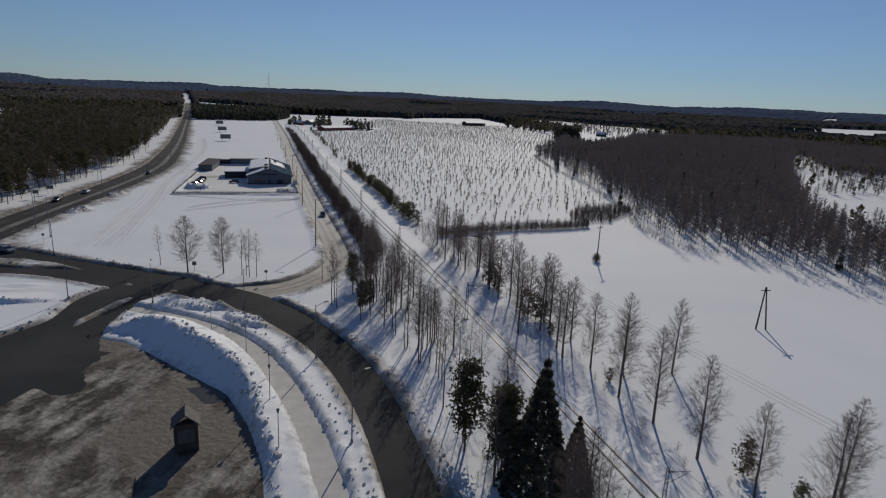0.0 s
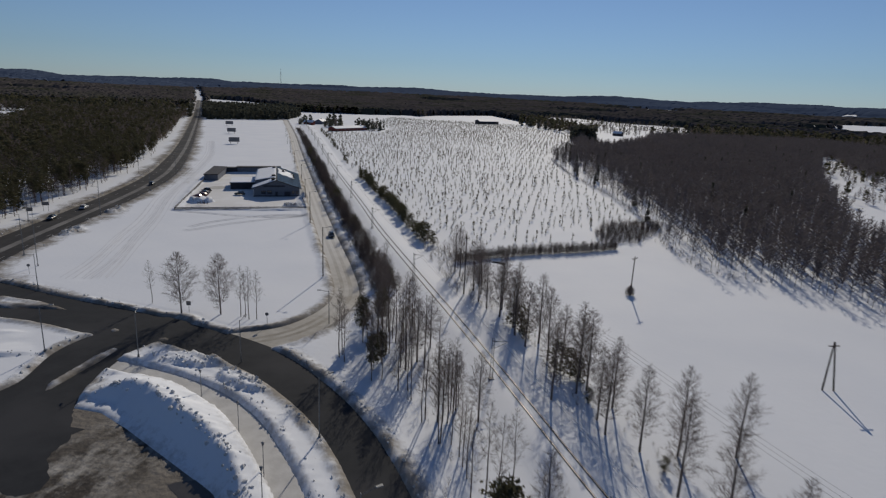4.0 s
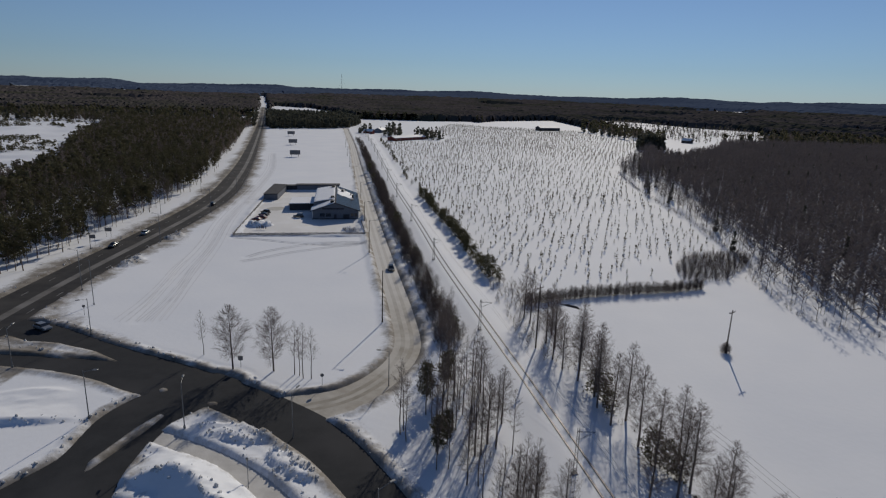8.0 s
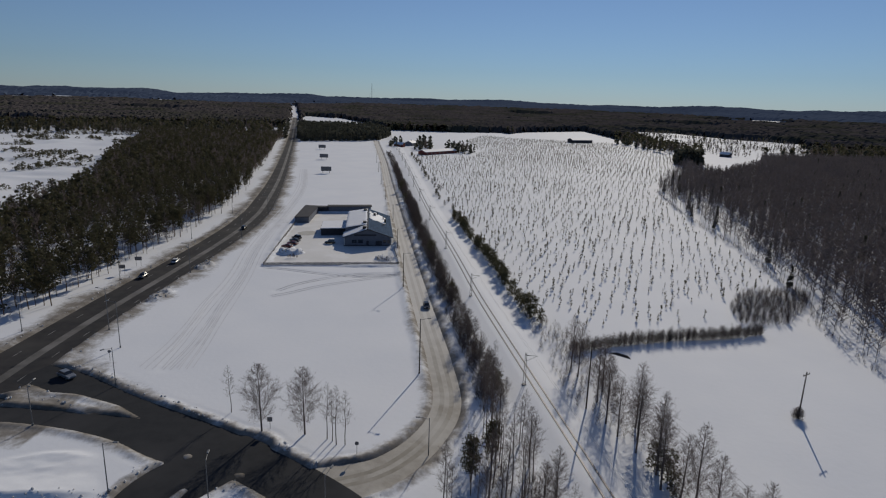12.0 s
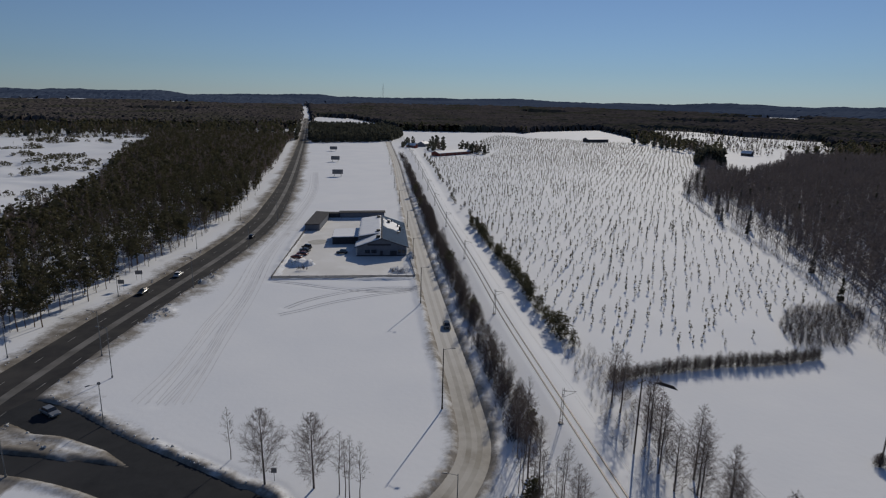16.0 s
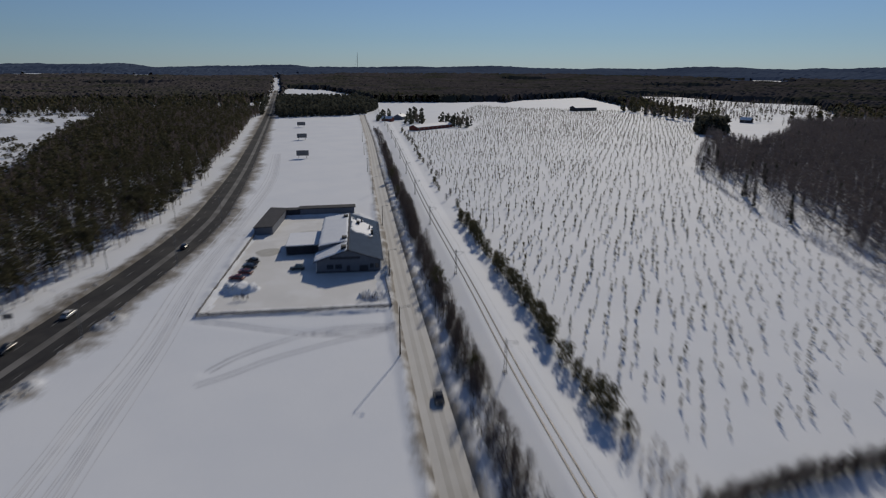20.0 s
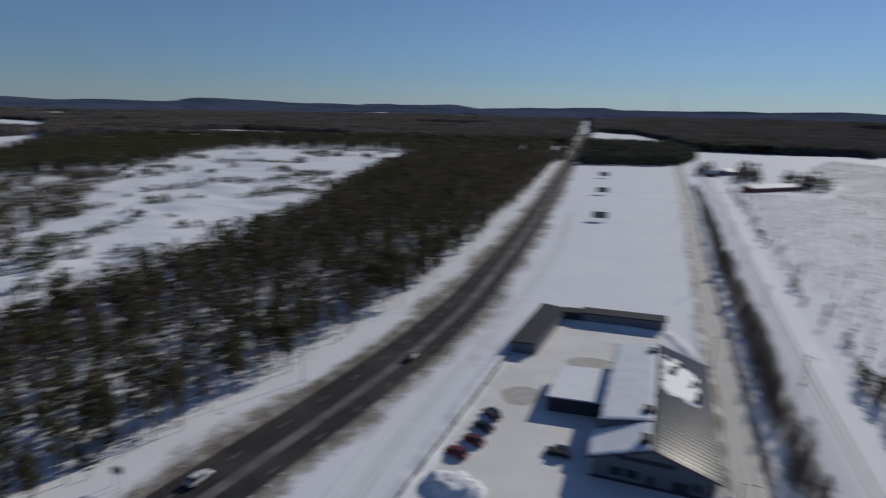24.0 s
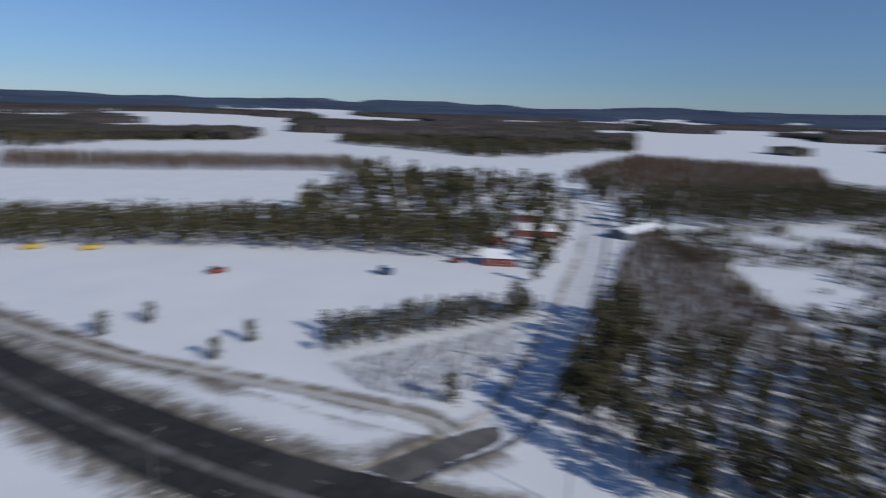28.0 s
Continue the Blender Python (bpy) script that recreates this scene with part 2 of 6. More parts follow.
# slightly grey pressed snow; on tyre tracks it also paints the shade in ruts
M_RUT = mat("pressed_snow_and_rut_shade", (0.72, 0.735, 0.765), (0.62, 0.635, 0.67), scale=0.25, rough=0.8, spec=0.2)
M_PACKED_DARK = mat("worn_wheel_track", (0.36, 0.335, 0.29), (0.27, 0.25, 0.21), scale=0.4, rough=0.85, spots=(0.47, 0.45, 0.41), spot_scale=0.08, spec=0.2, detail=9.0)
paler_northwards(M_PACKED, (0.68, 0.67, 0.645))
paler_northwards(M_PACKED_DARK, (0.60, 0.585, 0.555))
M_LOT = mat("ploughed_lot_snow", (0.74, 0.735, 0.72), (0.67, 0.665, 0.65), scale=0.06, rough=0.8, bump=0.02, bump_scale=1.0, spots=(0.77, 0.77, 0.765), spot_scale=0.09, spec=0.2)
M_SLUSH = mat("sanded_slush", (0.40, 0.39, 0.36), (0.48, 0.47, 0.44), scale=0.5, rough=0.85, bump=0.03, bump_scale=2)
M_PUDDLE = mat("meltwater_mud", (0.045, 0.042, 0.040), (0.060, 0.055, 0.050), scale=0.8, rough=0.35, spec=0.3)
# darker grey that stands in for the shade inside deeper ruts
M_RUT_SHADE = mat("rut_shade_snow", (0.50, 0.515, 0.55), (0.40, 0.41, 0.44), scale=0.4, rough=0.85, spec=0.1)
M_FLANGE = mat("cleared_rail_groove", (0.15, 0.15, 0.155), (0.26, 0.26, 0.27), scale=1.5, rough=0.9)
M_MAST = mat("dull_mast_steel", (0.085, 0.085, 0.09), (0.06, 0.06, 0.065), scale=2, rough=0.7, metal=0.2)
M_BOARD = mat("billboard_back", (0.17, 0.17, 0.175), (0.12, 0.12, 0.125), scale=1, rough=0.7)


# ---------------------------------------------------------------- mesh helpers
def tri_mesh(name, V, F, mats, midx=None, smooth=False, dirt=None):
    """A mesh from numpy arrays of vertices and triangles or quads."""
    V, F = np.asarray(V, np.float32), np.asarray(F, np.int32)
    me = bpy.data.meshes.new(name)
    k = F.shape[1]
    me.vertices.add(len(V))
    me.vertices.foreach_set("co", V.ravel())
    me.loops.add(F.size)
    me.loops.foreach_set("vertex_index", F.ravel())
    me.polygons.add(len(F))
    me.polygons.foreach_set("loop_start", np.arange(len(F), dtype=np.int32) * k)
    me.polygons.foreach_set("loop_total", np.full(len(F), k, np.int32))
    if midx is not None:
        me.polygons.foreach_set("material_index", np.asarray(midx, np.int32))
    me.polygons.foreach_set("use_smooth", np.full(len(F), smooth))
    for m in mats:
        me.materials.append(m)
    if dirt is not None:
        a = me.attributes.new("dirt", "FLOAT", "POINT")
        a.data.foreach_set("value", np.asarray(dirt, np.float32))
    me.update(calc_edges=True)
    return me


def part(name, bm, material, parent=None, label=""):
    """Links a bmesh as one mesh object under a thing or a part."""
    me = bpy.data.meshes.new(name)
    bm.to_mesh(me)
    bm.free()
    me.materials.append(material)
    ob = new(name, me)
    ob.parent = parent
    return tagged(ob, label)


def piece(name, me, parent, label=""):
    ob = new(name, me)
    ob.parent = parent
    return tagged(ob, label)


def empty(name, m, label, category, group=""):
    ob = new(name)
    ob.matrix_world = m
    return tagged(ob, label, category, group)


def add_box(bm, x0, x1, y0, y1, z0, z1, bevel=0.0):
    made = bmesh.ops.create_cube(bm, size=1.0, matrix=Matrix.Translation(((x0 + x1) / 2, (y0 + y1) / 2, (z0 + z1) / 2)) @ Matrix.Diagonal((x1 - x0, y1 - y0, z1 - z0, 1)))
    if bevel:
        edges = list({e for v in made["verts"] for e in v.link_edges})
        bmesh.ops.bevel(bm, geom=edges, offset=bevel, segments=1, affect="EDGES")
    return bm


def box(x0, x1, y0, y1, z0, z1, bevel=0.0):
    return add_box(bmesh.new(), x0, x1, y0, y1, z0, z1, bevel)


def add_tube(bm, a, b, r0, r1, sides=6):
    a, b = Vector(a), Vector(b)
    d = b - a
    q = d.to_track_quat("Z", "Y").to_matrix().to_4x4()
    bmesh.ops.create_cone(bm, cap_ends=True, segments=sides, radius1=r0, radius2=r1, depth=d.length, matrix=Matrix.Translation((a + b) / 2) @ q)
    return bm


def tube(a, b, r0, r1, sides=6):
    return add_tube(bmesh.new(), a, b, r0, r1, sides)


def prism(pts, z0, z1):
    """An upright block over a polygon in plan; z1 may be one height or one for each corner."""
    bm = bmesh.new()
    n = len(pts)
    tops = z1 if isinstance(z1, (list, tuple)) else [z1] * n
    lo = [bm.verts.new((x, y, z0)) for x, y in pts]
    hi = [bm.verts.new((x, y, t)) for (x, y), t in zip(pts, tops)]
    bm.faces.new(lo[::-1])
    bm.faces.new(hi)
    for i in range(n):
        j = (i + 1) % n
        bm.faces.new((lo[i], lo[j], hi[j], hi[i]))
    bmesh.ops.recalc_face_normals(bm, faces=bm.faces)
    return bm


def spline(pts, step=2.0):
    """A smooth line through points in plan (extra columns go along)."""
    p = np.array(pts, float)
    p = np.vstack([2 * p[0] - p[1], p, 2 * p[-1] - p[-2]])
    out = []
    for i in range(1, len(p) - 2):
        a, b, c, d = p[i - 1:i + 3]
        n = max(2, int(np.linalg.norm(c[:2] - b[:2]) / step))
        for t in np.arange(n) / n:
            out.append(0.5 * (2 * b + (c - a) * t + (2 * a - 5 * b + 4 * c - d) * t * t + (3 * b - a - 3 * c + d) * t ** 3))
    out.append(p[-2])
    return np.array(out)


def line_dist(P, line):
    """Distance of plan points to a polyline, less its own half width (third column) there."""
    best = np.full(len(P), 60.0)
    lo, hi = line[:, :2].min(0) - 60, line[:, :2].max(0) + 60
    sel = np.where(((P > lo) & (P < hi)).all(1))[0]
    if len(sel) < len(P):
        if len(sel):
            best[sel] = np.minimum(best[sel], line_dist(P[sel], line))
        return best
    if len(line) > 9 and len(P) > 200:
        half = len(line) // 2
        return np.minimum(line_dist(P, line[:half + 1]), line_dist(P, line[half:]))
    for a, b in zip(line[:-1], line[1:]):
        d = b[:2] - a[:2]
        u = np.clip(((P - a[:2]) @ d) / (d @ d + 1e-9), 0, 1)
        w = a[2] + (b[2] - a[2]) * u if line.shape[1] > 2 else 0
        best = np.minimum(best, np.hypot(*(P - a[:2] - u[:, None] * d).T) - w)
    return best


def poly_dist(P, poly):
    """Signed distance to a closed polygon, negative inside."""
    poly = np.array(poly, float)
    q = np.vstack([poly, poly[:1]])
    d = line_dist(P, q)
    inside = np.zeros(len(P), bool)
    for a, b in zip(q[:-1], q[1:]):
        hit = ((a[1] > P[:, 1]) != (b[1] > P[:, 1])) & (P[:, 0] < (b[0] - a[0]) * (P[:, 1] - a[1]) / (b[1] - a[1] + 1e-12) + a[0])
        inside ^= hit
    return np.where(inside, -d, d)


def value_noise(x, y, seed=0):
    """Smooth noise in plan, 0 to 1, with cells of 1."""
    xi, yi = np.floor(x).astype(np.int64), np.floor(y).astype(np.int64)
    fx, fy = x - xi, y - yi
    fx, fy = fx * fx * (3 - 2 * fx), fy * fy * (3 - 2 * fy)

    def h(i, j):
        n = (i * 374761393 + j * 668265263 + seed * 1442695041) & 0x7FFFFFFF
        n = ((n ^ (n >> 13)) * 1274126177) & 0x7FFFFFFF
        return ((n ^ (n >> 16)) & 0xFFFF) / 65535.0
    return (h(xi, yi) * (1 - fx) + h(xi + 1, yi) * fx) * (1 - fy) + (h(xi, yi + 1) * (1 - fx) + h(xi + 1, yi + 1) * fx) * fy


def fractal(x, y, seed=0, octaves=3):
    return sum(value_noise(x * 2 ** k, y * 2 ** k, seed + k) * 0.5 ** k for k in range(octaves)) / sum(0.5 ** k for k in range(octaves))


# ---------------------------------------------------------------- plan: roads, islands, rail
MAIN = spline([(-68, -330, 7.4), (-52, -240, 7.4), (-42, -190, 7.6), (-35, -150, 8.0), (-30.5, -112, 8.0), (-30.8, -75, 7.2), (-30.5, -45, 6.8), (-28.8, 0, 6.8), (-28, 40, 6.8), (-29.5, 80, 6.7), (-36, 130, 6.3), (-62, 270, 5.2), (-131, 600, 4.6), (-190, 870, 4.6), (-330, 1500, 4.6), (-560, 2500, 5)], 4)
CURVE = spline([(-25, -86.5, 4.0), (-16, -90, 4.2), (0, -100, 4.4), (20, -111, 4.8), (34, -119.5, 4.6), (48, -130.3, 4.2), (56.5, -141.5, 3.7), (62.6, -153, 3.4), (66.9, -166, 3.2), (69.6, -180, 3.0), (71.6, -200, 3.0), (73, -240, 3.2), (72, -330, 3.2)], 2)
SLIP = spline([(-30, -104.5, 2.6), (-24, -103.5, 2.6), (-8, -105, 2.6), (6, -109, 2.8), (14, -113, 3.2), (24, -117, 3.6)], 2)
SIDE = spline([(27, -115, 6.0), (19.5, -125, 6.0), (18, -138, 5.5), (15, -152, 9.0), (8, -175, 9.0), (0, -215, 8), (-8, -300, 8)], 2)
MINOR = spline([(39, -123.5, 4.5), (46, -122, 4.8), (53, -118.2, 3.8), (59.5, -109, 3.1), (63.2, -96, 2.9), (61.8, -76, 2.9), (59.2, -55, 2.9), (56.4, -33, 2.9), (49.8, 22, 2.8), (42, 90, 2.7), (27.4, 220, 2.6), (10, 380, 2.4), (-12, 560, 2.4), (-24, 660, 2.2)], 2)
PATH = spline([(24, -130.5, 1.5), (33, -135.5, 1.6), (40.5, -140.8, 1.7), (46, -146.6, 1.8), (50.3, -153.3, 1.9), (55.3, -164.4, 1.8), (57.7, -171.2, 1.7), (59.9, -178.4, 1.7), (61.5, -185.6, 1.6), (63.4, -200, 1.6), (64.5, -260, 1.8)], 2)
YARD = [(14, -150), (22, -144.5), (28.5, -147), (33.4, -151.6), (41.8, -160.4), (48, -166.9), (51.8, -174.8), (54.6, -184), (56, -194), (57, -215), (57, -290), (-25, -290), (-25, -230), (0, -180)]
ISLANDS = [
    [(-19, -113.5), (-12, -112), (-2.4, -110.5), (4, -112.5), (8.5, -116.5), (11.5, -122), (12, -129), (10, -137), (4, -153), (-4, -180), (-12, -220), (-24, -260), (-43, -255), (-36, -205), (-29.5, -170), (-24.5, -140), (-21, -122)],
    [(18.1, -140.3), (17.4, -137.4), (20.0, -128.8), (22.2, -124), (23.2, -124.6), (22.0, -129.5)],
    [(-26, -97), (-21.5, -94.6), (-9.8, -95.6), (0, -99.6), (6.5, -104.2), (-4, -102.6), (-17.5, -99.6)],
    [(18.6, -115.6), (19.6, -115.0), (20.6, -115.8), (19.6, -116.8)],
    [(28.6, -120.2), (30.2, -120.0), (30.8, -121.0), (29.2, -121.3)],
]
LOT = [(1.5, 3), (45.5, 9), (43, 33), (39, 84), (27, 106), (-5, 103), (-6, 82), (-4, 55)]
RAIL = spline([(106, -340, 0), (98, -220, 0), (91.5, -160, 0), (86.4, -119.5, 0), (80.8, -80, 0), (74.0, -30, 0), (68.0, 24, 0), (56, 125, 0), (44.5, 240, 0), (28.5, 400, 0), (-1, 668, 0), (-14, 790, 0), (-42, 960, 0), (-100, 1200, 0), (-220, 1550, 0)], 6)
TRACK = spline([(-36, -95, 4), (-48, -88, 3.6), (-60, -80.5, 4.2), (-78, -78, 4.6), (-98, -77, 4.6), (-148, -77.5, 4.6), (-224, -80, 4.6), (-300, -88, 4.4), (-400, -120, 4.0)], 4)

WPATH = spline([(-52, -84, 1.4), (-58, -92, 1.4), (-59, -113, 1.4), (-58.5, -141, 1.4), (-58, -172, 1.4), (-62, -219, 1.4), (-72, -270, 1.4), (-88, -330, 1.4)], 4)


def road_sdf(P):
    d = np.minimum.reduce([line_dist(P, r) for r in (MAIN, CURVE, SLIP, SIDE, MINOR, PATH, TRACK, WPATH)] + [poly_dist(P, YARD)])
    for isl in ISLANDS:
        d = np.maximum(d, -poly_dist(P, isl))
    return d


def hill_height(X, Y):
    r = np.hypot(X, Y)
    base = np.clip((r - 1500) / 2600, 0, 1)
    n = 0.6 * fractal(X / 1500 + 7, Y / 1500 + 3, 5, 2) + 0.4 * fractal(X / 420, Y / 420, 15, 2)
    crest = np.clip((fractal(X / 620 + 11, Y / 620 + 5, 25, 2) - 0.46) * 4.0, 0, 1)
    return base ** 1.3 * (4 + 72 * n + 22 * crest * crest * (3 - 2 * crest))


def ground_height(P, d=None):
    X, Y = P[:, 0], P[:, 1]
    if d is None:
        d = road_sdf(P)
    lump = fractal(X / 2.2, Y / 2.2, 3, 3)
    lump2 = fractal(X / 9, Y / 9, 11, 2)
    chunk = fractal(X / 0.9, Y / 0.9, 13, 2)
    bank = np.exp(-((d - 1.1) / 0.75) ** 2) * (0.08 + 0.75 * np.clip(lump - 0.3, 0, 1) * (0.3 + lump2) + 0.55 * np.clip(chunk - 0.45, 0, 1))
    bank = bank * np.where((poly_dist(P, YARD) < 6) & (Y > -200), 0.0, 1)
    z = np.where(d < 0, np.maximum(d * 0.6, -0.6), np.minimum(d * 0.55, 0.32) + bank)
    z = z + np.where(d > 3, (fractal(X / 35, Y / 35, 21, 2) - 0.5) * 0.35, 0)
    lot = poly_dist(P, LOT)
    z = np.where(lot < 0, np.minimum(z, -0.02 + 0.05 * lump), z)
    z = z + np.exp(-((lot - 1.6) / 1.3) ** 2) * 0.9 * lump * (lot > 0)
    rail = line_dist(P, RAIL)
    z = np.where(rail < 7, np.maximum(z, 0.0) * np.clip((rail - 2) / 5, 0, 1) + (1 - np.clip((rail - 2) / 5, 0, 1)) * 1.12, z)
    for cx, cy, rx, ry, hh, turn in MOUNDS:
        c, s = math.cos(radians(turn)), math.sin(radians(turn))
        u, w = ((X - cx) * c + (Y - cy) * s) / rx, (-(X - cx) * s + (Y - cy) * c) / ry
        k = np.clip(1 - u * u - w * w, 0, 1)
        z = z + hh * np.minimum(k * 2.6, 1) * (0.25 + 0.75 * lump + 1.1 * np.clip(chunk - 0.35, 0, 1))
    z = np.maximum(z, np.where(d < 0, -9.0, heap(P, lump) * np.clip(d / 0.5, 0, 1)))
    pit = poly_dist(P, PIT)
    z = z + np.clip(-pit / 18, 0, 1) * (fractal(X / 28, Y / 28, 61, 3) - 0.42) * 5.0
    return z + hill_height(X, Y)


# ploughed walls of snow: x, y, width of the steep face, height; the face looks to the right of the line
HEAP = spline([(26.0, -142.3, 2.2, 1.2), (30.5, -141.6, 3.6, 2.6), (34.4, -144.6, 4.6, 3.3), (38.5, -149.4, 4.8, 3.4), (43.4, -154.6, 4.6, 3.3), (48.5, -161.6, 3.8, 2.9), (51.3, -168.4, 2.8, 2.3), (53.8, -177.5, 2.0, 1.7), (56.0, -184.5, 1.5, 1.2), (57.4, -195, 1.2, 0.3)], 2)
RIDGE = spline([(27.0, -131.8, 0.4, 0.3), (35.0, -135.4, 0.45, 0.5), (42.6, -140.2, 0.5, 0.7), (48.6, -146.6, 0.5, 0.75), (53.0, -153.3, 0.5, 0.75), (57.3, -162.6, 0.5, 0.7), (60.0, -171.0, 0.5, 0.7), (62.1, -178.6, 0.5, 0.65), (63.6, -186, 0.5, 0.6), (65.6, -200, 0.5, 0.5)], 2)
OUTER_WALL = spline([(50.2, -123.6, 0.4, 0.4), (54.2, -130.6, 0.45, 0.6), (60.2, -140.6, 0.45, 0.65), (66.4, -153.0, 0.45, 0.65), (70.6, -166, 0.45, 0.65), (73.2, -180, 0.45, 0.6), (75.2, -200, 0.45, 0.55), (76.8, -240, 0.45, 0.5)], 2)
SHOULDER = MINOR[(MINOR[:, 1] > -90) & (MINOR[:, 1] < 130)][::-1]
MINOR_WEST = np.column_stack([SHOULDER[:, 0] - SHOULDER[:, 2] - 1.3, SHOULDER[:, 1], np.full(len(SHOULDER), 3.6), np.full(len(SHOULDER), 0.9)])[::3]
MINOR_EAST = np.column_stack([SHOULDER[:, 0] + SHOULDER[:, 2] + 1.6, SHOULDER[:, 1], np.full(len(SHOULDER), 0.8), np.full(len(SHOULDER), 0.8)])[::3]
FENCE_BANK = spline([(18, 0.9, 1.0, 0.3), (28, 2.0, 1.3, 0.9), (38, 3.1, 1.4, 1.1), (47, 4.2, 1.2, 0.9)], 2)
ISLAND_WALL = spline([(-17, -128.3, 1.2, 0.5), (-8, -127.8, 1.6, 1.2), (-1, -127.3, 1.6, 1.2), (6, -126.6, 1.3, 0.8), (13, -126.2, 1.0, 0.1)], 2)


def heap(P, lump):
    """Height of the ploughed walls, far below ground where there is none."""
    out = np.full(len(P), -9.0)
    for line, back in ((HEAP, 8.0), (RIDGE, 6.0), (OUTER_WALL, 6.0), (MINOR_WEST, 1.2), (MINOR_EAST, 2.5), (FENCE_BANK, 2.0), (ISLAND_WALL, 9.0)):
        lo, hi = line[:, :2].min(0) - 12, line[:, :2].max(0) + 12
        sel = np.where(((P > lo) & (P < hi)).all(1))[0]
        if not len(sel):
            continue
        Q, best, val = P[sel], np.full(len(sel), 1e9), np.zeros(len(sel))
        fine = fractal(Q[:, 0] / 0.9, Q[:, 1] / 0.9, 71, 2) - 0.5
        for a, b in zip(line[:-1], line[1:]):
            d = b[:2] - a[:2]
            u = np.clip(((Q - a[:2]) @ d) / (d @ d), 0, 1)
            off = Q - a[:2] - u[:, None] * d
            dist = np.hypot(off[:, 0], off[:, 1])
            side = d[0] * off[:, 1] - d[1] * off[:, 0]
            w, h = a[2] + (b[2] - a[2]) * u, a[3] + (b[3] - a[3]) * u
            wob = np.where(side < 0, dist, -dist) + np.minimum(w, 1.4) * 0.7 * (lump[sel] - 0.5) + 0.45 * fine
            v = np.where(wob > 0, h * np.clip(1 - wob / w, 0, 1), h * np.clip(1 + wob / back, 0, 1)) * (1 + 0.25 * fine * np.clip(1 - np.abs(wob) / 2.0, 0, 1))
            near = dist < best
            val, best = np.where(near, v, val), np.minimum(best, dist)
        out[sel] = np.maximum(out[sel], np.where(val > 0.05, val, -9.0))
    return out


PIT = [(-194, 33), (-246, 105), (-430, 283), (-540, 485), (-520, 560), (-420, 640), (-322, 625), (-230, 344), (-167, 202), (-142, 114), (-131, 70), (-122, 17), (-138, -16)]
# ploughed heaps: x, y, half length, half width, height, turn
MOUNDS = [
        (46.5, -139.2, 5.5, 2.0, 1.0, -42), (36, -130.5, 8, 2.2, 0.7, -15),
    (-4, -121, 10, 5, 0.35, 20), (5.0, 19.5, 5.2, 3.2, 2.0, 5), (42, 14, 4.5, 2.8, 1.2, 0), (44.5, 32, 2, 4, 1.2, 0),
    (-19.6, -3, 5, 2.0, 1.2, 80), (-20.2, -36, 5.5, 2.2, 1.3, 80),
]


# ---------------------------------------------------------------- ground
def axis(spans):
    out = []
    for a, b, step in spans:
        out.extend(np.arange(a, b, step))
    return np.array(out + [spans[-1][1]])


GROUND_GRID = []


def surface(P):
    """Height of the ground sheet, read off its own grid."""
    xs, ys, Z = GROUND_GRID
    P = np.asarray(P, float)
    i = np.clip(np.searchsorted(xs, P[:, 0]) - 1, 0, len(xs) - 2)
    j = np.clip(np.searchsorted(ys, P[:, 1]) - 1, 0, len(ys) - 2)
    u, v = (P[:, 0] - xs[i]) / (xs[i + 1] - xs[i]), (P[:, 1] - ys[j]) / (ys[j + 1] - ys[j])
    return (Z[j, i] * (1 - u) + Z[j, i + 1] * u) * (1 - v) + (Z[j + 1, i] * (1 - u) + Z[j + 1, i + 1] * u) * v


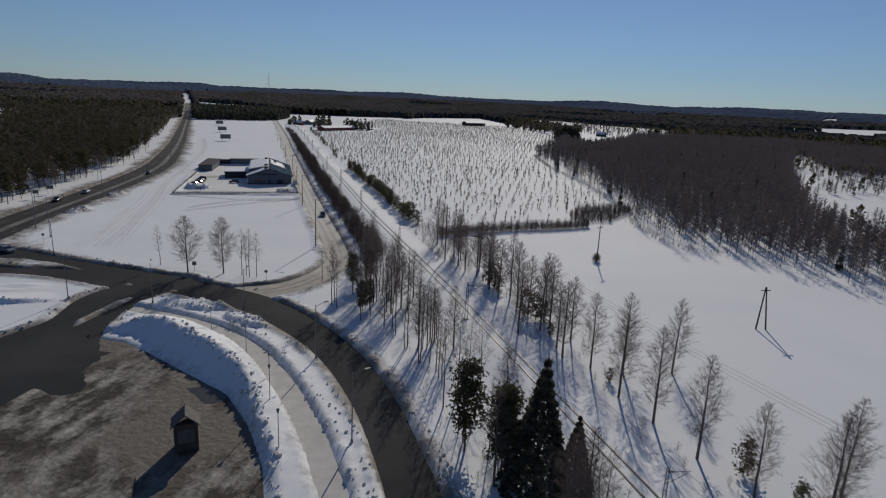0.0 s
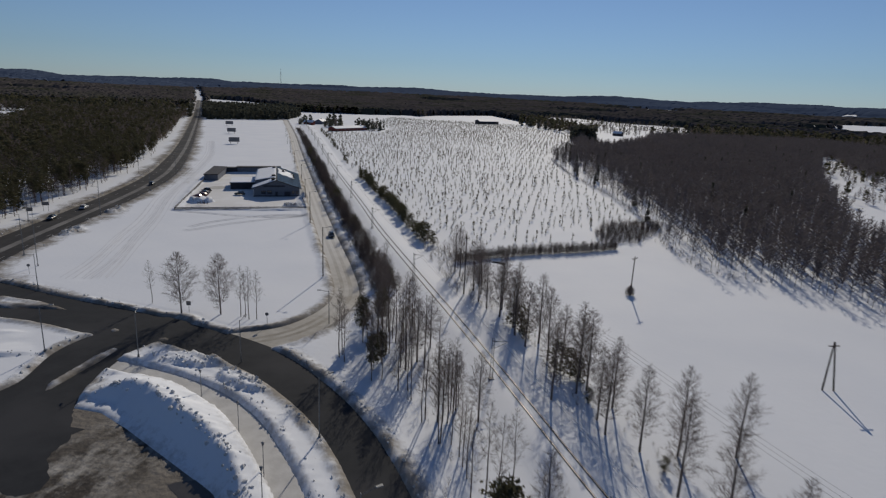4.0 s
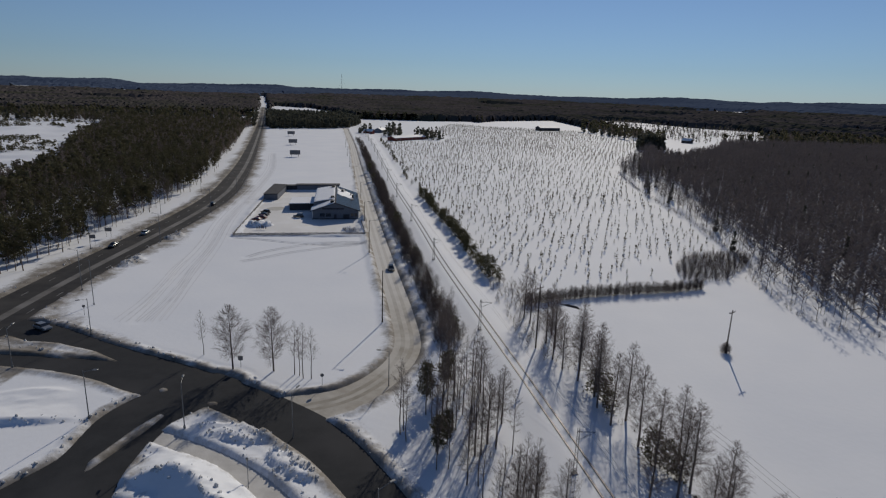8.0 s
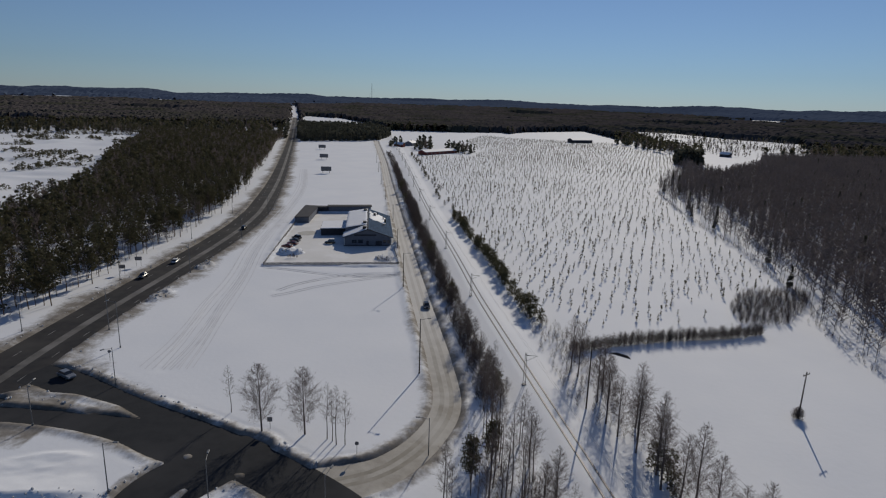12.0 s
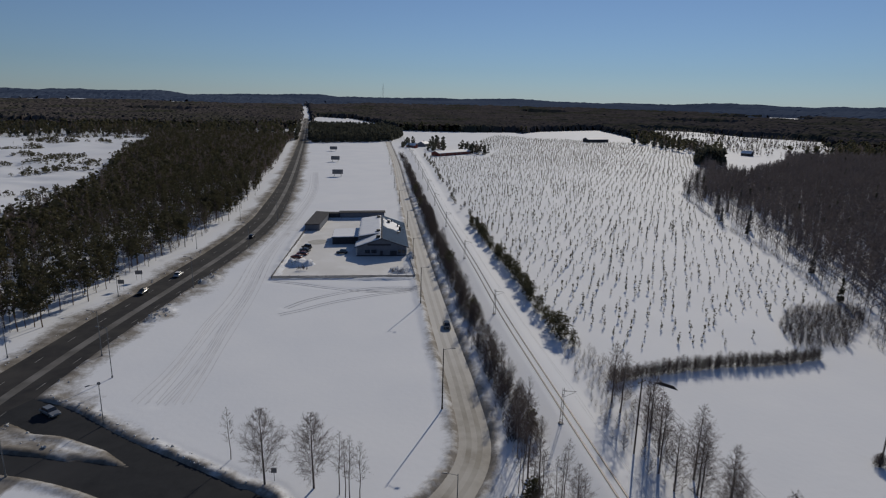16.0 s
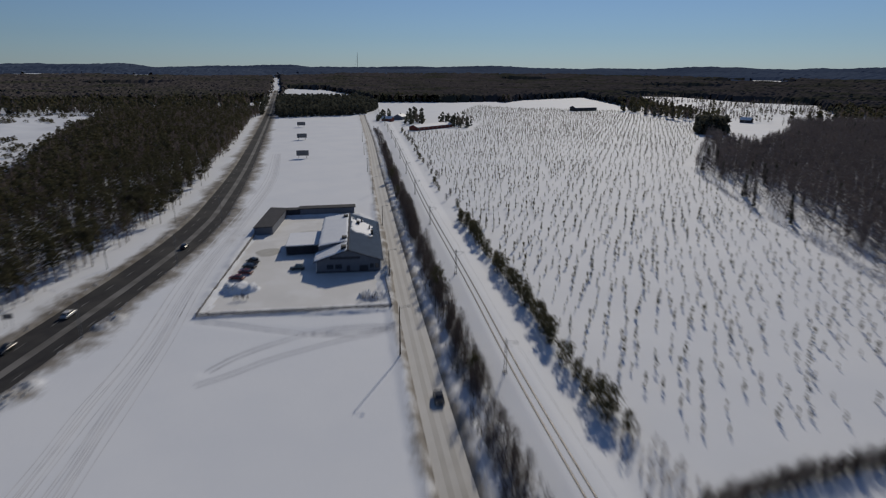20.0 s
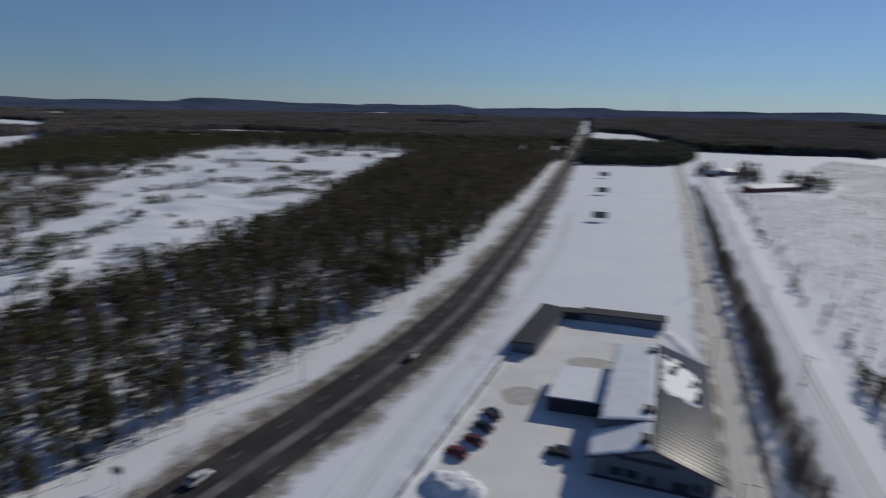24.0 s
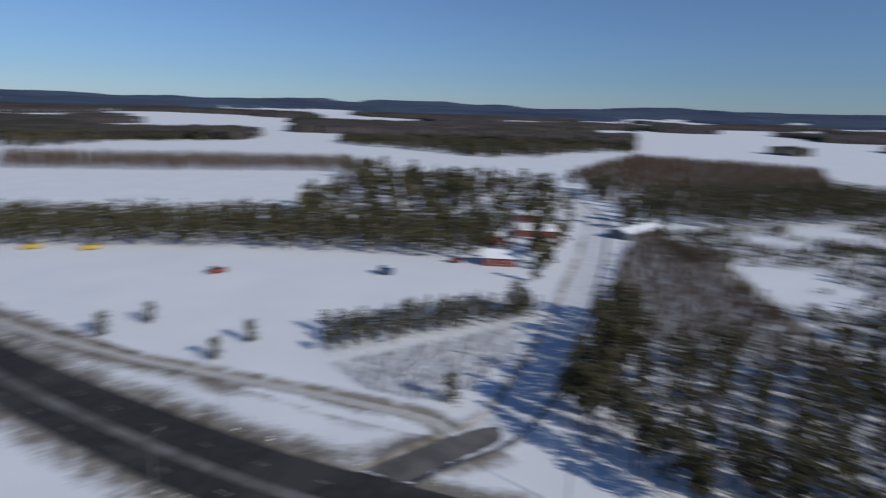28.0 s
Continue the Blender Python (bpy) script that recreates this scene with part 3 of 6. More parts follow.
def build_ground():
    xs = axis([(-5200, -1200, 200), (-1200, -420, 40), (-420, -190, 8), (-190, -75, 2.5), (-75, 8, 1.0), (8, 80, 0.5), (80, 110, 0.9), (110, 180, 3), (180, 420, 12), (420, 1200, 40), (1200, 5200, 200)])
    ys = axis([(-1800, -420, 60), (-420, -250, 6), (-250, -215, 0.9), (-215, -190, 0.8), (-190, -95, 0.5), (-95, 40, 0.9), (40, 130, 1.4), (130, 320, 3.5), (320, 760, 8), (760, 1500, 30), (1500, 5200, 150)])
    X, Y = np.meshgrid(xs, ys)
    P = np.stack([X.ravel(), Y.ravel()], 1)
    near = (P[:, 0] > -460) & (P[:, 0] < 200) & (P[:, 1] > -420) & (P[:, 1] < 1500)
    d = np.full(len(P), 50.0)
    d[near] = road_sdf(P[near])
    Z = np.zeros(len(P))
    Z[near] = ground_height(P[near], d[near])
    Z[~near] = hill_height(P[~near, 0], P[~near, 1]) + 0.3
    n = fractal(P[:, 0] / 3, P[:, 1] / 3, 31, 3)
    main = np.full(len(P), 60.0)
    main[near] = line_dist(P[near], MAIN)
    reach = np.where(main < 14, 8.5, 3.4) * (0.5 + fractal(P[:, 0] / 14, P[:, 1] / 14, 33, 2))
    dirt = np.clip(1.0 - np.clip(d, 0, 12) / reach, 0, 1) * (0.35 + 0.9 * n) * np.where(main < 14, 1.3, 1.05)
    trodden = np.full(len(P), 60.0)
    trodden[near] = np.minimum(line_dist(P[near], PATH), poly_dist(P[near], YARD))
    dirt = np.where(trodden < 3.5, dirt * 0.45, dirt)
    isle = np.full(len(P), 60.0)
    isle[near] = np.minimum.reduce([poly_dist(P[near], c) for c in ISLANDS])
    dirt = np.where((isle < 1) & (d < 4.5), np.maximum(dirt, (1.05 - d / 2.0) * (0.35 + 1.15 * n)), dirt)
    for cx, cy, rx, ry, hh, turn in MOUNDS[-2:]:
        dirt = np.maximum(dirt, np.clip(1.5 - np.hypot(P[:, 0] - cx, P[:, 1] - cy) / 4.5, 0, 1) * (0.25 + 0.7 * n))
    dirt = np.maximum(dirt, np.clip(1.3 - np.hypot((P[:, 0] + 10) / 6, (P[:, 1] - 70) / 13), 0, 1) * 0.55 * n)
    lot = np.full(len(P), 60.0)
    lot[near] = poly_dist(P[near], LOT)
    dirt = np.maximum(dirt, np.where(lot < 0.5, 0.24 + 0.3 * (fractal(P[:, 0] / 12, P[:, 1] / 12, 51, 2) - 0.4), 0))
    wheel = sum(np.clip(1.3 - np.abs(line_dist(P[near], t) - 0.9) * 1.3, 0, 1) for t in (TRACKS_A, TRACKS_B, TRACKS_C))
    i = np.arange(len(P)).reshape(X.shape)
    F = np.stack([i[:-1, :-1].ravel(), i[:-1, 1:].ravel(), i[1:, 1:].ravel(), i[1:, :-1].ravel()], 1)
    Z[near] -= wheel * 0.10 * (d[near] > 1)
    GROUND_GRID.extend([xs, ys, Z.reshape(X.shape)])
    return tagged(new("ground", tri_mesh("ground", np.column_stack([P, Z]), F, [M_SNOW_GROUND], smooth=True, dirt=dirt)), "snow-covered ground with ploughed dirty roadside banks", "snow", kind="structure")


TRACKS_A = spline([(2, -84, 0), (-0.2, -57, 0), (-2.7, -39.6, 0), (-5.2, -13.4, 0), (-12.4, 35, 0), (-18.5, 107, 0), (-28, 189, 0), (-48, 290, 0)], 5)
TRACKS_B = spline([(12.1, -27.5, 0), (21.9, -15.2, 0), (31.8, -8.1, 0), (48.7, -5.5, 0)], 3)
TRACKS_C = spline([(1, -2.5, 0), (20.4, -7.8, 0), (40.4, -10.1, 0), (48.3, -6.6, 0)], 3)
build_ground()


def snow_clods():
    """Broken lumps left by the plough along its walls and mounds."""
    rng = np.random.default_rng(31)
    ico = bmesh.new()
    bmesh.ops.create_icosphere(ico, subdivisions=1, radius=1.0)
    ico.verts.ensure_lookup_table()
    V0 = np.array([v.co[:] for v in ico.verts])
    F0 = np.array([[v.index for v in f.verts] for f in ico.faces])
    ico.free()
    spots = []
    for line, n, lo, hi, off, wide in ((HEAP, 240, 0.08, 0.36, -0.1, 0.55), (RIDGE, 150, 0.06, 0.28, -0.5, 1.2), (OUTER_WALL, 170, 0.06, 0.22, -0.3, 0.6), (ISLAND_WALL, 40, 0.1, 0.3, 0.2, 0.8)):
        k = rng.integers(0, len(line) - 1, n)
        u = rng.random(n)[:, None]
        p = line[k, :2] * (1 - u) + line[k + 1, :2] * u
        d = line[k + 1, :2] - line[k, :2]
        d /= np.linalg.norm(d, axis=1)[:, None]
        p = p + np.column_stack([d[:, 1], -d[:, 0]]) * rng.normal(off, wide, n)[:, None]
        spots.append(np.column_stack([p, lo + (hi - lo) * rng.random(n) ** 2.2]))
    for cx, cy, rx, ry, hh, turn in MOUNDS[:2] + MOUNDS[3:]:
        a, r = rng.uniform(0, math.tau, 70), np.sqrt(rng.random(70))
        q = np.column_stack([np.cos(a) * r * rx, np.sin(a) * r * ry])
        c, t = math.cos(radians(turn)), math.sin(radians(turn))
        spots.append(np.column_stack([cx + q[:, 0] * c - q[:, 1] * t, cy + q[:, 0] * t + q[:, 1] * c, 0.08 + 0.26 * rng.random(70) ** 2]))
    for road, reach in ((CURVE, 2.2), (SIDE, 1.5), (MAIN[(MAIN[:, 1] > -140) & (MAIN[:, 1] < 140)], 3.0)):
        n = 420
        k, side = rng.integers(0, len(road) - 1, n), rng.choice([-1, 1], n)
        d = road[k + 1, :2] - road[k, :2]
        d /= np.linalg.norm(d, axis=1)[:, None]
        out = side * (road[k, 2] + 0.5 + np.abs(rng.normal(0, reach / 2, n)))
        spots.append(np.column_stack([road[k, :2] + d * rng.uniform(0, 3, n)[:, None] + np.column_stack([d[:, 1], -d[:, 0]]) * out[:, None], 0.07 + 0.22 * rng.random(n) ** 2]))
    S = np.concatenate(spots)
    S = S[road_sdf(S[:, :2]) > 0.15]
    R = S[:, 2][:, None, None] * (0.65 + 0.7 * rng.random((len(S), len(V0), 1))) * rng.uniform(0.6, 1.3, (len(S), 1, 3))
    P = np.column_stack([S[:, :2], surface(S[:, :2]) + S[:, 2] * 0.25])
    V = V0[None] * R + P[:, None]
    F = F0[None] + (np.arange(len(S)) * len(V0))[:, None, None]
    tagged(new("snow_clods", tri_mesh("snow_clods", V.reshape(-1, 3), F.reshape(-1, 3), [M_SNOW_DIRTY])), "broken lumps of dirty snow along the ploughed banks", "snow", kind="stuff")


snow_clods()


def ribbon(name, line, grow, z, material, label, category="road", kind="structure", side=None, parent=None):
    """A strip along a line. side: (from, to) across, as offsets from the middle in metres."""
    xy, w = line[:, :2], line[:, 2] + grow
    t = np.gradient(xy, axis=0)
    t /= np.linalg.norm(t, axis=1)[:, None]
    nrm = np.stack([t[:, 1], -t[:, 0]], 1)
    a, b = (-w, w) if side is None else (np.full(len(w), side[0]), np.full(len(w), side[1]))
    k = 5
    rows = [np.column_stack([xy + nrm * (a + (b - a) * j / (k - 1))[:, None], np.full(len(xy), z)]) for j in range(k)]
    V = np.concatenate(rows)
    V[:, 2] += hill_height(V[:, 0], V[:, 1])
    n = len(xy)
    F = [(j * n + i, j * n + i + 1, (j + 1) * n + i + 1, (j + 1) * n + i) for j in range(k - 1) for i in range(n - 1)]
    ob = new(name, tri_mesh(name, V, np.array(F)[:, ::-1], [material]))
    ob.parent = parent
    if kind:
        tagged(ob, label, category, kind=kind)
    return ob


ribbon("road_main", MAIN, 0.5, 0.000, M_ASPHALT_MAIN, "dark asphalt main road, dry in the wheel tracks")
ribbon("road_curve", CURVE, 0.5, 0.005, M_ASPHALT, "dark wet asphalt street curving to the junction")
ribbon("road_slip", SLIP, 0.5, 0.010, M_ASPHALT, "dark asphalt slip lane")
ribbon("road_side", SIDE, 0.5, 0.015, M_ASPHALT, "dark wet asphalt side street")
ribbon("road_minor", MINOR, 0.5, -0.005, M_PACKED, "sanded packed-snow minor road with brown wheel tracks")
for across in ((-1.5, -0.55), (0.45, 1.4)):
    ribbon("road_wheel_track", MINOR, 0, 0.000, M_PACKED_DARK, "brown worn wheel track on packed snow", side=across)
ribbon("pavement_path", PATH, 0.5, -0.010, M_PATH, "ploughed grey walking path", "path")
ribbon("pavement_west", WPATH, 0.5, -0.014, M_PATH, "ploughed grey walking path beside the main road", "path")
ribbon("road_track", TRACK, 0.5, -0.012, M_RUT, "packed-snow side road between pines")


def ragged_patch(name, pts, z, material, label, category, wobble=0.8):
    """A thin flat patch with an uneven rim."""
    ring = spline(list(pts) + [pts[0]], 0.8)[:-1]
    c = ring.mean(0)
    off = ring - c
    k = 1 + wobble * (fractal(ring[:, 0] / 1.5, ring[:, 1] / 1.5, 17, 3) - 0.5)[:, None] / np.maximum(np.linalg.norm(off, axis=1)[:, None], 1) * 2
    bm = bmesh.new()
    bm.faces.new([bm.verts.new((x, y, z)) for x, y in c + off * k])
    bmesh.ops.triangulate(bm, faces=bm.faces[:])
    bmesh.ops.recalc_face_normals(bm, faces=bm.faces)
    if sum(f.normal.z for f in bm.faces) < 0:
        bmesh.ops.reverse_faces(bm, faces=bm.faces)
    return tagged(part(name, bm, material), label, category, kind="structure")


ragged_patch("yard_apron", [(12, -141), (18, -139), (22.6, -143), (26.9, -151.6), (26.6, -157.6), (28.3, -163), (26, -165), (16.6, -160.5), (10, -166), (9, -155)], 0.024, M_ASPHALT, "dark asphalt apron running out into the gravel yard", "road", 1.6)
ragged_patch("track_mouth", [(-39, -100), (-46, -94.5), (-56, -86.5), (-60.5, -81), (-55, -79.8), (-45, -86), (-38.5, -90)], 0.03, M_SALT, "dark wet slush where the side road meets the main road", "road", 1.6)
ragged_patch("puddle", [(42.2, -164.6), (44.8, -168.7), (47.3, -169.3), (48.2, -166.8), (45.6, -163.6)], 0.028, M_PUDDLE, "dark meltwater puddle in the gravel yard", "puddle")
lot = part("lot", prism(LOT, -0.4, 0.055), M_LOT)
tagged(lot, "ploughed beige-grey snow of the fenced lot", "yard", kind="structure")
yard = part("yard", prism(YARD, -0.5, 0.008), M_GRAVEL)
tagged(yard, "muddy gravel yard with melting snow patches", "yard", kind="structure")
ribbon("road_shoulder", MAIN[8:], 0, 0.02, M_SALT, "pale salt-dried strip between the lanes", side=(0.2, 2.4))


# ---------------------------------------------------------------- vegetation kit
RNG = np.random.default_rng(7)


def blades(centres, size, stretch=1.0, rng=RNG, droop=0.0):
    """Small random triangles, two to a tuft."""
    n = len(centres)
    k = 2
    V, F = [], []
    for j in range(k):
        u = rng.normal(size=(n, 3))
        u[:, 2] *= 0.6
        u /= np.linalg.norm(u, axis=1)[:, None]
        w = rng.normal(size=(n, 3))
        w -= (w * u).sum(1)[:, None] * u
        w /= np.linalg.norm(w, axis=1)[:, None]
        s = size * (0.6 + 0.8 * rng.random((n, 1)))
        V.append(np.stack([centres + u * s, centres - u * s * 0.6 + w * s * 0.7 * stretch, centres - u * s * 0.6 - w * s * 0.7 * stretch], 1))
    V = np.concatenate(V).reshape(-1, 3)
    return V, np.arange(len(V)).reshape(-1, 3)


def stick(a, b, r0, r1, sides=3):
    a, b = np.asarray(a, float), np.asarray(b, float)
    d = b - a
    d /= np.linalg.norm(d) + 1e-9
    u = np.cross(d, (0.3, 0.5, 0.81))
    u /= np.linalg.norm(u) + 1e-9
    w = np.cross(d, u)
    ang = np.arange(sides) * 2 * np.pi / sides
    ring = np.cos(ang)[:, None] * u + np.sin(ang)[:, None] * w
    V = np.concatenate([a + ring * r0, b + ring * r1])
    F = []
    for i in range(sides):
        j = (i + 1) % sides
        F += [(i, j, sides + j), (i, sides + j, sides + i)]
    return V, np.array(F)


def join(parts):
    V, F, o = [], [], 0
    for v, f in parts:
        V.append(v)
        F.append(f + o)
        o += len(v)
    return np.concatenate(V), np.concatenate(F)


def flat_twigs(A, B, width, rng):
    """Fine twigs, one sliver each."""
    d = B - A
    w = rng.normal(size=d.shape)
    w -= (w * d).sum(1)[:, None] * d / ((d * d).sum(1)[:, None] + 1e-9)
    w /= np.linalg.norm(w, axis=1)[:, None] + 1e-9
    V = np.stack([A - w * width, A + w * width, B], 1).reshape(-1, 3)
    return V, np.arange(len(V)).reshape(-1, 3)


def branchy(h, spread, n, rng, levels=2, low=0.2, rad=0.012, up=0.9, twigs=9):
    """Bare crown: boughs that leave the stem and fork into fine twigs."""
    out, A, B = [], [], []

    def grow(p, d, length, r, lev):
        e = p + d * length
        if lev == 0:
            A.append(p), B.append(e)
            return
        out.append(stick(p, e, r, r * 0.4))
        for _ in range(twigs if lev == 1 else 6):
            t = 0.1 + 0.9 * rng.random()
            nd = d + rng.normal(size=3) * (0.62 if lev == 1 else 0.52) + np.array([0, 0, 0.10])
            nd /= np.linalg.norm(nd)
            grow(p + (e - p) * t, nd, length * ((0.28 + 0.42 * rng.random()) if lev == 1 else (0.35 + 0.35 * rng.random())), r * 0.55, lev - 1)
    for i in range(n):
        t = low + (0.98 - low) * (i + rng.random()) / n
        a = i * 2.4 + rng.normal() * 0.35
        u = (t - low) / (1 - low)
        reach = spread * ((0.5 + 0.62 * min(u / 0.3, 1)) * (1 - u) ** 0.8 + 0.06) * (0.84 + 0.24 * rng.random())
        d = np.array([np.cos(a), np.sin(a), up * (0.6 + 0.25 * u) + rng.random() * 0.35])
        d /= np.linalg.norm(d)
        grow(np.array([0, 0, h * t]), d, reach, rad * (2.6 - 1.6 * t), levels)
    if A:
        out.append(flat_twigs(np.array(A), np.array(B), rad * 0.75, rng))
    return join(out)


def stem(h, r, rng, lean=0.03, bits=5, sides=6):
    pts = [np.zeros(3)]
    for i in range(bits):
        pts.append(np.array([rng.normal() * lean * h / 3, rng.normal() * lean * h / 3, h * (i + 1) / bits]))
    out = []
    for i in range(bits):
        out.append(stick(pts[i] - (0, 0, 0.4 if i == 0 else 0), pts[i + 1], r * (1 - i / bits) + 0.012, r * (1 - (i + 1) / bits) + 0.01, sides))
    return join(out)


def pine_crown(h, rng, tufts=120, low=0.4, width=0.2, size=0.55, clumps=13, slim=1.0):
    """Needle tufts gathered in clumps at the ends of boughs."""
    clumps = min(clumps, tufts)
    t = low + (1 - low) * (np.arange(clumps) + rng.random(clumps)) / clumps
    prof = np.sin(np.clip((t - low) / (1 - low) * 0.8 + 0.16, 0, 1) * np.pi) ** 0.7
    a = np.arange(clumps) * 2.4 + rng.normal(size=clumps) * 0.4
    r = h * width * prof * (0.35 + 0.75 * rng.random(clumps))
    C = np.stack([np.cos(a) * r, np.sin(a) * r, t * h + 0.12 * r], 1)
    pick = rng.integers(0, clumps, tufts)
    spread = h * width * np.array([0.33, 0.33, 0.24])
    return blades(C[pick] * np.array([1, 1, 1]) + rng.normal(size=(tufts, 3)) * spread, size, slim, rng)


def spruce_crown(h, rng, tufts=150, low=0.08, width=0.17, size=0.5):
    n = tufts
    t = low + (1 - low) * rng.random(n) ** 1.3
    lay = np.round(t * 14) / 14
    t = lay + rng.normal(size=n) * 0.008
    a = rng.random(n) * 2 * np.pi
    r = h * width * np.clip(1.02 - t, 0.02, 1) * (0.35 + 0.65 * rng.random(n) ** 0.5)
    V, F = blades(np.stack([np.cos(a) * r, np.sin(a) * r, t * h - 0.22 * r], 1), size, 1.0, rng)
    return V, F


def tree_kind(name, crown, trunk, crown_mat, trunk_mat):
    return name, tri_mesh(name + "_trunk", *trunk, [trunk_mat]), tri_mesh(name + "_crown", *crown, [crown_mat])


def plant(kind, x, y, z, h, turn, label, category, group, lean=0.0):
    """A tree of its own: an empty with trunk and crown. The kinds are drawn 10 m high."""
    ob = empty(kind[0], pose(x, y, z, lean, lean * 0.5, turn), label, category, group)
    ob.scale = (h / 10,) * 3
    for nm, me in (("trunk", kind[1]), ("crown", kind[2])):
        o = new(nm, me)
        o.parent = ob
    return ob


def scatter(name, kinds, spots, label, category, mats):
    """Many plants joined into one mesh. kinds: (V, F, material index); spots: x, y, z, height, turn."""
    VV, FF, MM, o = [], [], [], 0
    pick = RNG.integers(0, len(kinds), len(spots))
    for k, (V, F, mi) in enumerate(kinds):
        S = spots[pick == k]
        if not len(S):
            continue
        c, s = np.cos(S[:, 4]), np.sin(S[:, 4])
        h = S[:, 3:4] / 10
        x = (V[None, :, 0] * c[:, None] - V[None, :, 1] * s[:, None]) * h + S[:, 0:1]
        y = (V[None, :, 0] * s[:, None] + V[None, :, 1] * c[:, None]) * h + S[:, 1:2]
        z = V[None, :, 2] * h + S[:, 2:3]
        VV.append(np.stack([x, y, z], 2).reshape(-1, 3))
        FF.append((F[None] + (np.arange(len(S)) * len(V))[:, None, None]).reshape(-1, 3) + o)
        MM.append(np.tile(mi, len(S)))
        o += len(V) * len(S)
    return tagged(new(name, tri_mesh(name, np.concatenate(VV), np.concatenate(FF), mats, np.concatenate(MM))), label, category, kind="stuff")


def kind_of(*parts):
    """parts: ((V, F), material index)"""
    V, F = join([p for p, _ in parts])
    return V, F, np.concatenate([np.full(len(p[1]), m) for p, m in parts])


def fill(poly, spacing, lo, hi, rng=RNG, keep=None, jitter=0.5):
    p = np.array(poly, float)
    xs, ys = np.arange(p[:, 0].min(), p[:, 0].max(), spacing), np.arange(p[:, 1].min(), p[:, 1].max(), spacing)
    X, Y = np.meshgrid(xs, ys)
    P = np.stack([X.ravel(), Y.ravel()], 1) + rng.uniform(-jitter, jitter, (X.size, 2)) * spacing
    P = P[poly_dist(P, poly) < 0]
    if keep is not None:
        P = P[keep(P)]
    return np.column_stack([P, hill_height(P[:, 0], P[:, 1]) + 0.1, rng.uniform(lo, hi, len(P)), rng.uniform(0, 6.3, len(P))])


DARK_MATS = [M_BARK_PINE, M_NEEDLE, M_SPRUCE, M_TWIG_DARK, M_BARK_BIRCH]
RED_MATS = [M_BARK_PINE, M_NEEDLE, M_SPRUCE, M_TWIG_RED, M_BARK_BIRCH]
ALDER_MATS = [M_BARK_PINE, M_NEEDLE, M_SPRUCE, M_ALDER, M_BARK_BIRCH]
FOREST_MATS = [M_BARK_PINE, M_NEEDLE, M_SPRUCE, M_TWIG, M_BARK_BIRCH]
rr = np.random.default_rng
PINES = [kind_of((stem(9.6, 0.10, rr(i), 0.02, 3, 4), 0), (pine_crown(10, rr(i + 50), 92, 0.28 + 0.045 * i, 0.125, 0.38, 17), 1)) for i in range(6)]
SPRUCES = [kind_of((stem(9.6, 0.11, rr(i), 0.01, 2, 3), 0), (spruce_crown(10, rr(i + 60), 80, 0.1, 0.15, 0.7), 2)) for i in range(3)]
LEAFLESS = [kind_of((stem(9.8, 0.07, rr(i + 9), 0.03, 3, 3), 3), (branchy(10, 3.0, 14, rr(i + 70), 1, 0.22, 0.040, 1.0, 12), 3)) for i in range(4)]
MID_PINES = [kind_of((stem(9.6, 0.10, rr(i + 40), 0.02, 1, 3), 0), (pine_crown(10, rr(i + 45), 34, 0.3, 0.13, 0.7, 14), 1)) for i in range(4)]
FAR_PINES = [kind_of((pine_crown(10, rr(i + 80), 14, 0.2, 0.15, 1.5), 1)) for i in range(4)]
FAR_SPRUCES = [kind_of((spruce_crown(10, rr(i + 90), 16, 0.05, 0.16, 1.5), 2)) for i in range(3)]
FAR_LEAFLESS = [kind_of((branchy(10, 4.2, 38, rr(i + 95), 0, 0.14, 0.25, 0.9), 3), (stem(9.5, 0.10, rr(i), 0.02, 1, 3), 3)) for i in range(3)]
SHRUBS = [kind_of((branchy(10, 4.5, 16, rr(i + 120), 1, 0.0, 0.055, 1.5, 9), 3)) for i in range(4)]

LOWBUSH = [kind_of((pine_crown(10, rr(i + 140), 26, 0.05, 0.55, 2.0, 9), 1)) for i in range(3)]

# ---------------------------------------------------------------- forests
FIELD = [(30, 490), (45, 455), (95, 440), (112, 520), (100, 700), (140, 868), (200, 806), (262, 775), (340, 752), (345, 640), (366, 556), (331, 447), (215, 217), (181, -9), (146, -34), (141, -50), (99, -56), (87, -46), (80, 20), (68, 120), (58, 230), (40, 400)]
WEST = [(-50, -60), (-47, -30), (-46, 10), (-46, 60), (-52, 120), (-66, 200), (-100, 377), (-140, 560), (-150, 640), (-420, 655), (-322, 622), (-230, 342), (-166, 198), (-140, 114), (-124, 40), (-113, -10), (-114, -66), (-62, -68)]
EAST = [(219, 219), (202, 132), (192, 46), (184, 4), (179, -26), (168, -52), (166, -82), (178, -91), (184, -106), (194, -128), (214, -160), (260, -205), (420, -270), (700, -160), (700, 520), (372, 524)]
NORTH = [(-150, 640), (-112, 605), (-22, 655), (-10, 790), (-60, 1000), (-230, 1000)]
BARNFIELD = [(140, 872), (200, 800), (262, 770), (338, 748), (380, 816), (394, 1173), (246, 1043), (190, 920)]
